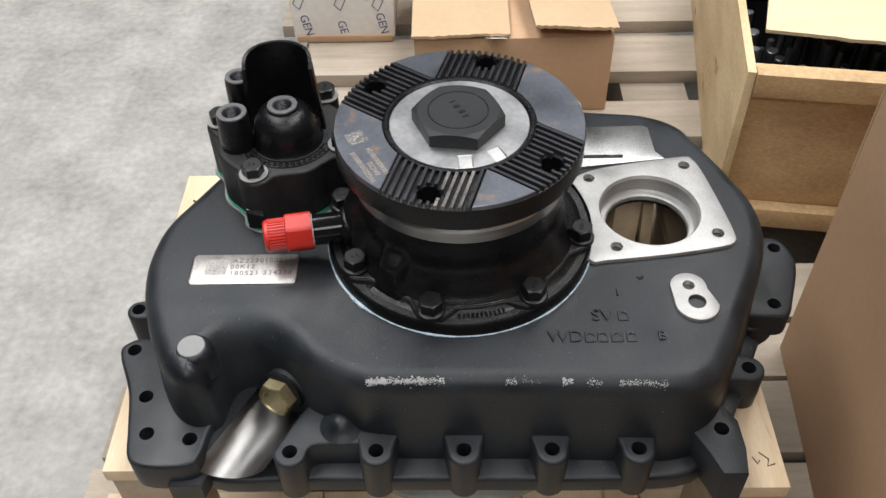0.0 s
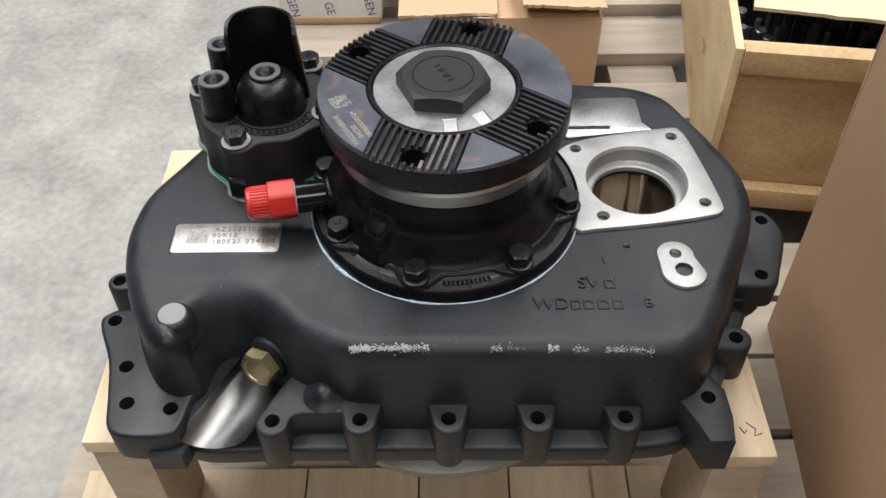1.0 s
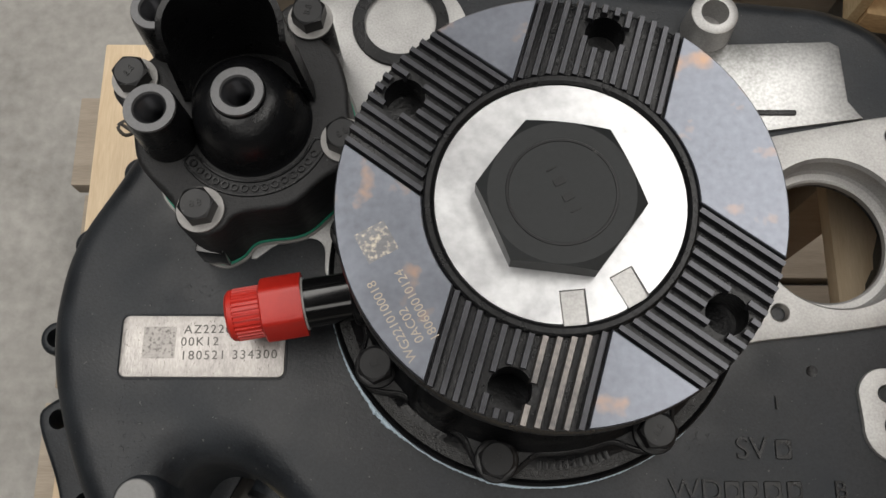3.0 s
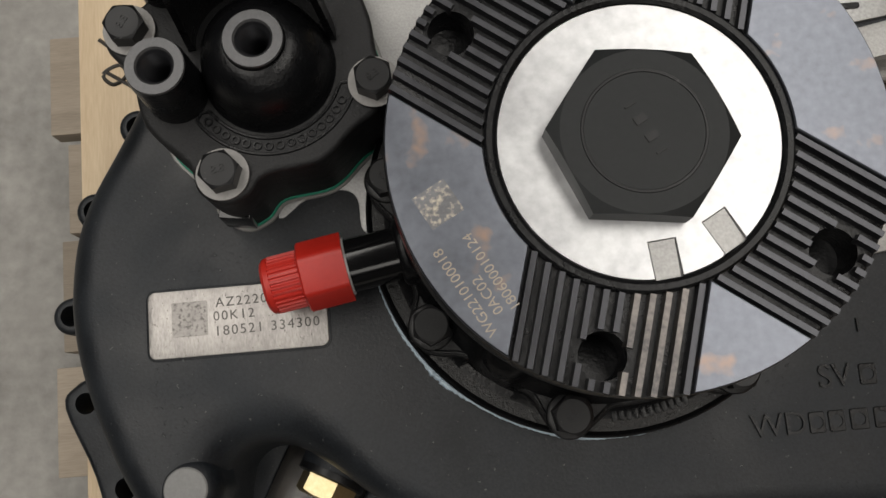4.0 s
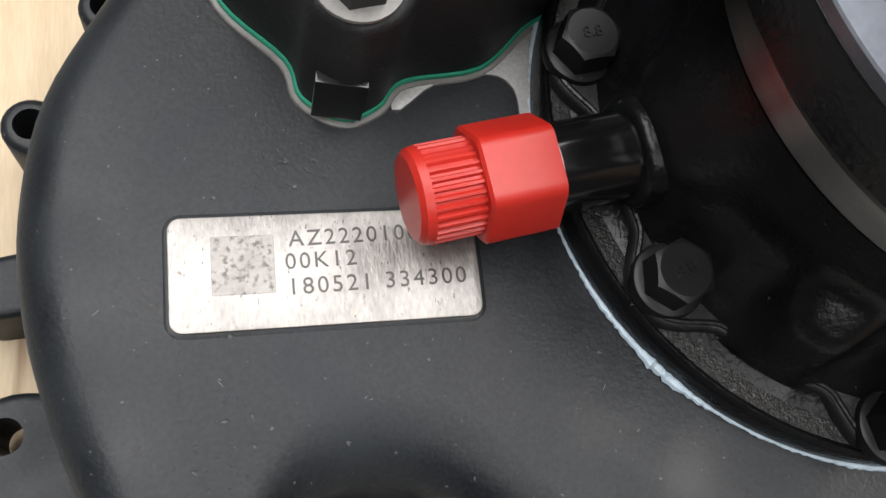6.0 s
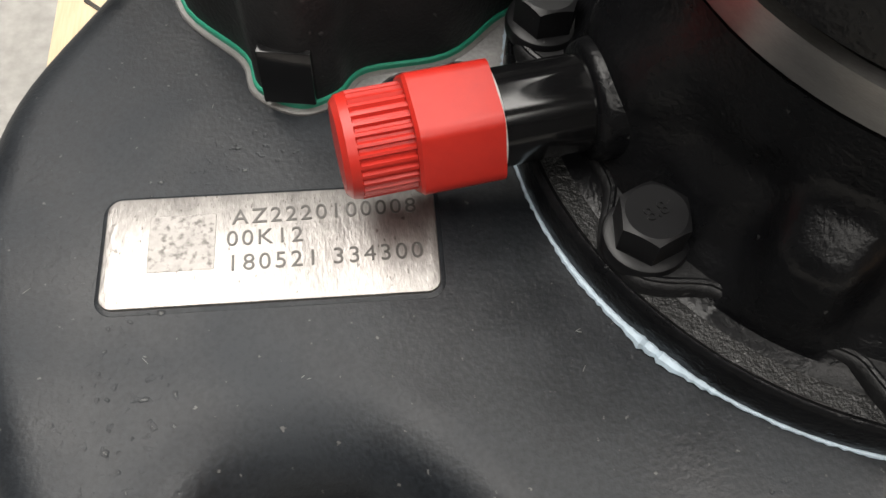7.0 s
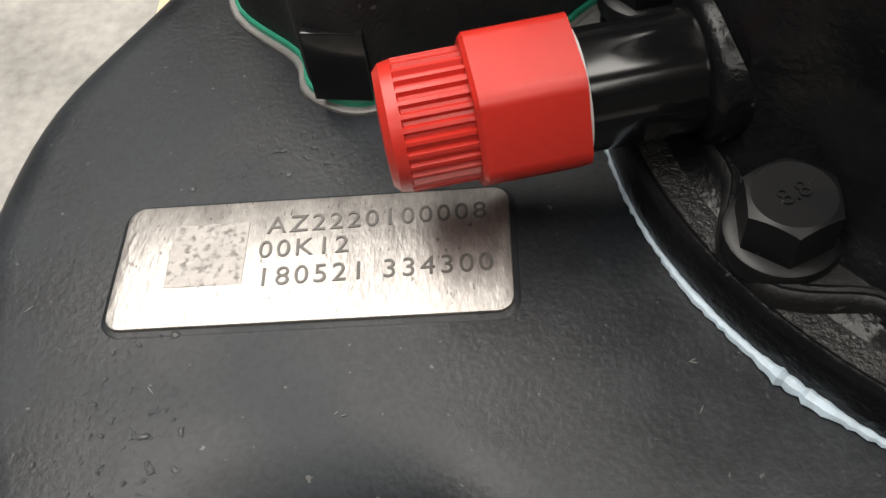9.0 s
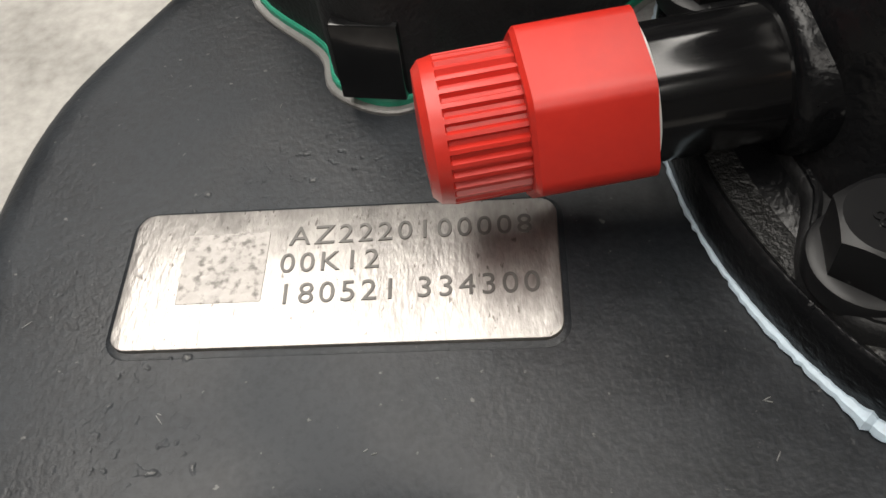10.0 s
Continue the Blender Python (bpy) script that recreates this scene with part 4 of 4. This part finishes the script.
# ---- drain plug, groove, cast marks ----
def build_small_parts():
    d = Vector((-0.47, -0.86, 0.16)).normalized()
    p = Vector((-0.1415, -0.1150, 0.3985))
    plug = part("drain_plug", hex_head(bmesh.new(), 0.0150, 0.010, tilted(*p, d) @ pose(0, 0, 0.002, 0, 0, 10)), M["brass"], cover, "yellow zinc-plated hexagon drain plug", 20)
    part("plug_washer", lathe(bmesh.new(), [(0.0175, -0.002), (0.0175, 0.0012), (0.016, 0.002), (0.008, 0.002)], 0, 0, 40, tilted(*p, d)), M["bolt"], plug)
    # machined half-round groove
    g0, g1 = Vector((-0.1425, -0.1060, 0.3910)), Vector((-0.1900, -0.1935, 0.3885))
    ax = (g1 - g0).normalized()
    side = ax.cross(Vector((0, 0, 1))).normalized()
    up = side.cross(ax)
    bm = bmesh.new()
    rows = []
    for k in range(2):
        c = (g0, g1)[k]
        rows.append([bm.verts.new(c + side * 0.0250 * math.cos(t) - up * 0.0250 * math.sin(t)) for t in (radians(22 + 136 * j / 32) for j in range(33))])
    for j in range(32):
        bm.faces.new((rows[0][j], rows[0][j + 1], rows[1][j + 1], rows[1][j]))
    bmesh.ops.solidify(bm, geom=bm.faces[:], thickness=0.002)
    bmesh.ops.bisect_plane(bm, geom=bm.verts[:] + bm.edges[:] + bm.faces[:], plane_co=(0, -0.168, 0), plane_no=(0, -1, 0), clear_outer=True)
    part("groove", bm, M["bore"], cover, "bright machined half-round groove", 50)
    # machined corner foot
    part("corner_foot", holed(bmesh.new(), [(-0.224, -0.165), (-0.222, -0.1775), (-0.198, -0.1775), (-0.192, -0.158), (-0.20, -0.15), (-0.225, -0.15)], [], FOOT, 0.370, 0.001, 1), M["paint"], cover)
    # dark bearing flange seen under the front edge
    part("lower_ring", lathe(bmesh.new(), [(0.0, 0.318), (0.118, 0.318), (0.124, 0.320), (0.1255, 0.330), (0.10, 0.348)], -0.007, -0.0455, 96), M["dull"], cover, "dull oiled steel ring under the cover")
    # cast letters
    for text, x, y, s in (("SV", 0.0975, -0.0862, 0.0150), ("I", 0.1118, -0.0640, 0.0095), ("WD", 0.0690, -0.1060, 0.0145), ("B", 0.1385, -0.1056, 0.012)):
        part("cast_letters", lettering(text, s, pose(x, y, TOP + 0.0002, 0, 0, 0), 0.0011), M["gloss"], cover, "raised cast letters")
    for x, y, w, h in ((0.1130, -0.0862, 0.0080, 0.0095), (0.0865, -0.1060, 0.0075, 0.0095), (0.0955, -0.1060, 0.0075, 0.0095), (0.1060, -0.1060, 0.0085, 0.0095), (0.1165, -0.1060, 0.0075, 0.0095)):
        part("cast_bar", holed(bmesh.new(), rounded(x - w / 2, x + w / 2, y - h / 2, y + h / 2, 0.001, 3), [(x, y, 0.0028)], TOP - 0.001, TOP + 0.0007, 0.0003, 1), M["gloss"], cover)
    part("witness_mark", lathe(bmesh.new(), [(0.0030, TOP - 0.001), (0.0028, TOP + 0.0005), (0.0018, TOP + 0.0003), (0, TOP + 0.0001)], 0.1311, -0.0480, 20), M["gloss"], cover)
    # scuffs along the front shoulder
    rnd = random.Random(9)
    bm = bmesh.new()
    R = 0.015
    for x0, x1, count, size in ((-0.0735, -0.0185, 480, 0.00044), (-0.072, -0.058, 130, 0.0006), (-0.045, -0.03, 70, 0.0006), (0.024, 0.032, 50, 0.0004), (0.036, 0.048, 30, 0.0003), (0.064, 0.071, 70, 0.0005), (0.080, 0.092, 50, 0.0004), (0.103, 0.137, 190, 0.00042)):
        for _ in range(count):
            x, a = rnd.uniform(x0, x1), radians(rnd.gauss(50, 4.6))
            y0 = -0.1458 - 0.0036 * max(0, x) / 0.12
            y, z = y0 + R - (R + 0.0004) * math.cos(a), TOP - R + (R + 0.0004) * math.sin(a)
            s = size * rnd.uniform(0.4, 1.2)
            t = Vector((0, math.sin(a), math.cos(a)))
            n = rnd.randint(4, 6)
            ph = rnd.uniform(0, 6)
            vs = [bm.verts.new(Vector((x, y, z)) + Vector((1, 0, 0)) * s * 1.3 * math.cos(ph + 6.283 * k / n) * rnd.uniform(0.6, 1.2) + t * s * math.sin(ph + 6.283 * k / n)) for k in range(n)]
            bm.faces.new(vs)
    tagged(part("scuffing", bm, M["scuff"], cover, "scuffed bare metal flecks along the shoulder"), kind="stuff")


build_small_parts()


def build_scratches():
    """Small pale ticks where the paint has been nicked."""
    rnd = random.Random(21)
    spots = [(-0.1893, 0.008, 80), (-0.1002, -0.0633, 10), (-0.1000, -0.0755, 40), (-0.2020, -0.064, 150), (-0.232, -0.045, 60), (-0.165, -0.072, 20), (-0.07, -0.118, 15), (0.05, -0.122, 170), (0.19, -0.09, 60), (0.21, 0.09, 120)]
    for x, y, turn in spots:
        for _ in range(rnd.randint(1, 2)):
            a = radians(turn + rnd.uniform(-25, 25))
            l, ox, oy = rnd.uniform(0.0004, 0.0011), rnd.uniform(-0.0015, 0.0015), rnd.uniform(-0.0015, 0.0015)
            pts = [(x + ox + l * k * math.cos(a), y + oy + l * k * math.sin(a), TOP + 0.00003) for k in (-1, 0, 1)]
            part("scratch", tube_along(bmesh.new(), pts, [0.00005, 0.00013, 0.00006], 5), M["nick"], housing)


build_scratches()


# ---- bearers and pallets ----
def plank(bm, x0, x1, y0, y1, z0, z1, m=None):
    return box(bm, x0, x1, y0, y1, z0, z1, 0.0015, m)


def build_timber():
    for name_x, x0, x1, y0, y1, label in (("l", -0.2825, -0.237, -0.154, 0.188, "pale pine bearer board on a timber leg under the cover"), ("r", 0.193, 0.239, -0.172, 0.170, "pale pine bearer board on a timber leg with pencil marks")):
        b = thing("bearer", ((x0 + x1) / 2, (y0 + y1) / 2, 0.165), label, "timber bearer", "bearers")
        part("board", plank(bmesh.new(), x0, x1, y0, y1, FOOT - 0.015, FOOT - 0.0005), M["pine"], b)
        part("leg", plank(bmesh.new(), x0 + 0.002, x1 - 0.001, y0 + 0.003, y0 + 0.075, 0.1665, FOOT - 0.0155), M["pine_cut"], b, "rough sawn timber leg")
        part("leg", plank(bmesh.new(), x0 + 0.002, x1 - 0.001, y1 - 0.08, y1 - 0.003, 0.1465, FOOT - 0.0155), M["pine_cut"], b, "rough sawn timber leg")
        if name_x == "r":
            for pts in ([(0.222, -0.142), (0.228, -0.148), (0.226, -0.154), (0.232, -0.152)], [(0.216, -0.146), (0.219, -0.152), (0.221, -0.149)]):
                part("pencil_mark", tube_along(bmesh.new(), [(x, y, FOOT - 0.0004) for x, y in pts], 0.0006, 5), M["pencil"], b)
        else:
            digits = [smooth_loop([(-0.268, 0.128), (-0.258, 0.133), (-0.254, 0.126), (-0.262, 0.121)], 5) + [(-0.266, 0.129), (-0.250, 0.118), (-0.244, 0.120)], [(-0.27, 0.150), (-0.262, 0.143), (-0.252, 0.146), (-0.256, 0.152), (-0.246, 0.150), (-0.244, 0.140)]]
            for pts in digits:
                part("marker_digit", tube_along(bmesh.new(), [(x, y, FOOT - 0.0004) for x, y in pts], 0.0013, 5), M["pencil"], b)
    # inner struts seen through the bore
    s = thing("strut", (0.151, 0.113, 0.147), "pale pine strut standing upright under the cover", "timber strut", "struts")
    part("post", plank(bmesh.new(), 0.139, 0.163, 0.094, 0.132, 0.1465, 0.400), M["pine"], s)
    s = thing("strut", (0.186, 0.110, 0.147), "thin pale pine strut leaning under the cover", "timber strut", "struts")
    part("post", plank(bmesh.new(), -0.005, 0.005, -0.016, 0.016, 0.0, 0.25, pose(0.1855, 0.108, 0.1475, 0, -4.0, 0)), M["pine"], s)
    # base boards
    base = thing("base_board", (0, 0, 0.15), "pale pine base of boards with knots, on the pallet", "wooden base")
    x = -0.352
    rnd = random.Random(5)
    while x < 0.28:
        w = rnd.uniform(0.085, 0.115)
        part("board", plank(bmesh.new(), x, min(x + w - 0.0015, 0.286), -0.33, -0.069, 0.1465, 0.165 + rnd.uniform(-0.0006, 0.0006)), M["pine"], base)
        x += w
    # the pallet under it
    pallet = thing("pallet", (0.1, 0.0, 0), "weathered wooden pallet under the gearbox cover", "pallet", "pallets")
    for y0, w, dx in ((-0.335, 0.085, 0.0), (-0.235, 0.09, 0.012), (-0.115, 0.085, -0.006), (-0.018, 0.09, 0.0), (0.078, 0.075, 0.006), (0.162, 0.085, -0.008)):
        part("deck_board", plank(bmesh.new(), -0.378 + dx, 0.62 + dx, y0, y0 + w, 0.125, 0.146), M["grey_wood"], pallet)
    for x in (-0.33, 0.10, 0.54):
        part("stringer", plank(bmesh.new(), x - 0.04, x + 0.04, -0.33, 0.24, 0.022, 0.1245), M["grey_wood"], pallet)
    for x in (-0.33, 0.10, 0.54):
        part("bottom_board", plank(bmesh.new(), x - 0.045, x + 0.045, -0.33, 0.24, 0.0, 0.0215), M["grey_wood"], pallet)
    back = thing("pallet", (0.3, 0.8, 0), "weathered wooden pallet carrying cartons and a crate", "pallet", "pallets")
    for y0, y1, dx in ((0.38, 0.45, 0.02), (0.49, 0.575, 0.06), (0.649, 0.747, 0.05), (0.79, 0.90, 0.0), (0.955, 1.05, 0.0), (1.115, 1.21, 0.0)):
        part("deck_board", plank(bmesh.new(), -0.29 + dx, 1.0 + dx, y0, y1, 0.128, 0.150), M["grey_wood"], back)
    for x in (-0.20, 0.30, 0.9):
        part("stringer", plank(bmesh.new(), x - 0.05, x + 0.05, 0.39, 1.21, 0.022, 0.1275), M["grey_wood"], back)
        part("bottom_board", plank(bmesh.new(), x - 0.05, x + 0.05, 0.39, 1.21, 0.0, 0.0215), M["grey_wood"], back)


build_timber()


# ---- cartons and crate ----
def torn_sheet(w, d, seed, m):
    """A cardboard flap whose front edge is torn and whose sheet bends a little."""
    rnd = random.Random(seed)
    bm = bmesh.new()
    n, rows = 26, 8
    edge = [0.0014 * rnd.uniform(-1, 1) + 0.003 * math.sin(5.0 * k / n + seed) for k in range(n + 1)]
    for dz in (0.0, 0.0045):
        grid = [[bm.verts.new(m @ Vector((w * i / n, d * j / rows + (edge[i] if j == 0 else 0), dz + 0.003 * math.sin(3.1 * i / n) * math.cos(2.0 * j / rows)))) for i in range(n + 1)] for j in range(rows + 1)]
        for j in range(rows):
            for i in range(n):
                bm.faces.new((grid[j][i], grid[j][i + 1], grid[j + 1][i + 1], grid[j + 1][i]))
        if dz == 0.0:
            low = grid
    for i in range(n):
        bm.faces.new((low[0][i], low[0][i + 1], grid[0][i + 1], grid[0][i]))
        bm.faces.new((low[rows][i], low[rows][i + 1], grid[rows][i + 1], grid[rows][i]))
    for j in range(rows):
        for i in (0, n):
            bm.faces.new((low[j][i], low[j + 1][i], grid[j + 1][i], grid[j][i]))
    return bm


def build_cartons():
    m = pose(0.356, 0.117, 0.1465, 0, 0, -4.5)
    big = thing("large_carton", m @ Vector((0.3, -0.33, 0)), "large brown cardboard box with a creased corner", "cardboard box")
    for q in ((0, 0.006, -0.66, 0), (0.006, 0.6, -0.006, 0), (0.6, 0.606, -0.66, 0), (0.006, 0.6, -0.66, -0.654)):
        part("side", box(bmesh.new(), *q, 0.0005, 0.8, 0.002, m), M["carton"], big)
    part("lid", box(bmesh.new(), 0, 0.606, -0.66, 0, 0.801, 0.807, 0.002, m), M["carton"], big)
    part("tape", box(bmesh.new(), -0.0008, 0.0, -0.0025, -0.0005, 0.26, 0.8, 0, m), M["carton_pale"], big)
    c = thing("open_carton", (0.08, 0.70, 0.150), "brown cardboard carton with torn open flaps", "cardboard box", "cartons")
    x0, x1, y0, y1, z0, z1 = -0.062, 0.213, 0.553, 0.86, 0.151, 0.274
    for b in ((x0, x1, y0, y0 + 0.005), (x0, x1, y1 - 0.005, y1), (x0, x0 + 0.005, y0 + 0.005, y1 - 0.005), (x1 - 0.005, x1, y0 + 0.005, y1 - 0.005)):
        part("side", box(bmesh.new(), *b, z0, z1, 0.0015), M["carton"], c)
    part("bottom", box(bmesh.new(), x0 + 0.005, x1 - 0.005, y0 + 0.005, y1 - 0.005, z0, z0 + 0.005), M["carton"], c)
    part("flap", torn_sheet(0.135, 0.30, 3, pose(x0 - 0.003, y0 - 0.004, z1 + 0.003, 0.5, 0, 0)), M["carton_pale"], c, "pale torn flap")
    part("flap", torn_sheet(0.115, 0.30, 8, pose(x1 + 0.004, y0 - 0.004, z1 + 0.012, 1.0, 5, 5) @ Matrix.Translation((-0.115, 0, 0))), M["carton_pale"], c, "pale lifted flap")
    part("flap", box(bmesh.new(), 0.0, 0.275, 0.0, 0.13, 0, 0.004, 0.0015, pose(x0, y0 + 0.004, z1 - 0.004, -3, 0, 0)), M["carton"], c)
    part("tape_scrap", box(bmesh.new(), -0.012, 0.012, -0.012, 0.010, 0, 0.001, 0, pose(0.05, y0 - 0.006, z1 + 0.004, -30, 10, 15)), M["white_carton"], c, "torn tape scrap")
    w = thing("printed_carton", (-0.17, 0.85, 0.150), "worn white carton with blue print and crushed edge", "cardboard box", "cartons")
    wx0, wx1, wy0, wy1 = -0.262, -0.100, 0.740, 0.95
    part("body", box(bmesh.new(), wx0, wx1, wy0, wy1, 0.158, 0.30, 0.004), M["white_carton"], w)
    part("brown_edge", box(bmesh.new(), wx0 + 0.004, wx1 - 0.004, wy0 - 0.003, wy0 + 0.02, 0.151, 0.164, 0.003), M["carton"], w, "brown crushed edge")
    for text, x, z, rot, s in (("GEN", -0.240, 0.182, -78, 0.019), ("TS", -0.205, 0.262, -78, 0.019), ("GE", -0.183, 0.178, -78, 0.019), ("PARTS", -0.143, 0.252, -78, 0.019), ("GEN", -0.120, 0.184, -78, 0.019)):
        part("print_word", lettering(text, s, pose(x, wy0 - 0.0004, z, 90, 0, 0) @ pose(0, 0, 0, 0, 0, rot), 0.0001), M["print"], w, "blue printed word")
    for x, z in ((-0.248, 0.225), (-0.184, 0.222), (-0.125, 0.220)):
        m = pose(x, wy0 - 0.0006, z, 90, 0, 0)
        pts = [m @ Vector(q) for q in ((0, 0.014, 0), (0.009, 0.004, 0), (0, -0.014, 0), (-0.009, -0.004, 0), (0, 0.014, 0))]
        part("print_diamond", tube_along(bmesh.new(), [tuple(q) for q in pts], 0.0008, 5), M["print"], w)


build_cartons()


def build_crate():
    m = pose(0.316, 0.320, 0.150, 0, 0, -8.5)
    loc = m @ Vector((0.2, 0.25, 0))
    crate = thing("wooden_crate", loc, "pale plywood crate with battens, lid ajar", "crate")
    L, W, Ht = 0.55, 0.42, 0.228
    part("side_panel", box(bmesh.new(), 0.0, 0.010, 0.0, L, 0.001, Ht, 0.001, m), M["ply_side"], crate)
    part("side_panel", box(bmesh.new(), W - 0.01, W, 0.0, L, 0.001, Ht, 0.001, m), M["ply"], crate)
    part("end_panel", box(bmesh.new(), 0.0105, W - 0.0105, 0.014, 0.022, 0.001, Ht - 0.002, 0.001, m), M["ply"], crate)
    part("end_panel", box(bmesh.new(), 0.0105, W - 0.0105, L - 0.022, L - 0.014, 0.001, Ht - 0.002, 0.001, m), M["ply"], crate)
    part("bottom", box(bmesh.new(), 0.0105, W - 0.0105, 0.0225, L - 0.0225, 0.001, 0.012, 0, m), M["ply"], crate)
    for z0, z1 in ((Ht - 0.030, Ht), (0.001, 0.030)):
        part("batten", box(bmesh.new(), 0.0105, W - 0.0105, -0.004, 0.0135, z0, z1, 0.0012, m), M["ply"], crate)
    lid = m @ pose(0.026, 0.082, Ht + 0.0015, 0.8, 0, -8)
    whole("crate_lid", torn_sheet(0.40, 0.42, 5, lid), M["ply_pale"], lid.translation, "pale splintered plywood lid lying askew on the crate", "crate lid")
    rods = thing("metal_rods", m @ Vector((0.2, 0.2, 0.02)), "dark steel parts packed in the crate", "metal parts")
    rnd = random.Random(3)
    for k in range(115):
        x, y, r = 0.024 + 0.37 * (k % 23) / 23 + rnd.uniform(-0.005, 0.005), 0.040 + 0.032 * (k // 23) + rnd.uniform(-0.006, 0.008), rnd.uniform(0.0035, 0.008)
        h = rnd.uniform(0.14, 0.212)
        part("rod", lathe(bmesh.new(), [(0, 0.013), (r, 0.013), (r, h - 0.001), (r * 0.85, h), (0.0, h)], x, y, 14, m), M["steel_part"], rods)
    # black sheets added over the bare wood, in place of the lid's shade
    part("liner", box(bmesh.new(), 0.0115, W - 0.0115, 0.0226, 0.0236, 0.0125, Ht - 0.010, 0, m), M["tube"], crate, "black sheet added as the shade inside the crate")
    part("liner", box(bmesh.new(), 0.0120, W - 0.0120, L - 0.0240, L - 0.0228, 0.0125, Ht - 0.006, 0, m), M["tube"], crate, "black sheet added as the shade inside the crate")
    part("liner", box(bmesh.new(), W - 0.0118, W - 0.0107, 0.0240, L - 0.025, 0.0125, Ht - 0.006, 0, m), M["tube"], crate, "black sheet added as the shade inside the crate")
    part("liner", box(bmesh.new(), 0.0120, W - 0.0122, 0.0240, L - 0.025, 0.0124, 0.0128, 0, m), M["tube"], crate, "black sheet added as the shade inside the crate")
    part("liner", box(bmesh.new(), 0.0107, 0.0117, 0.0240, L - 0.025, 0.0125, Ht - 0.010, 0, m), M["tube"], crate, "black sheet added as the shade inside the crate")


build_crate()
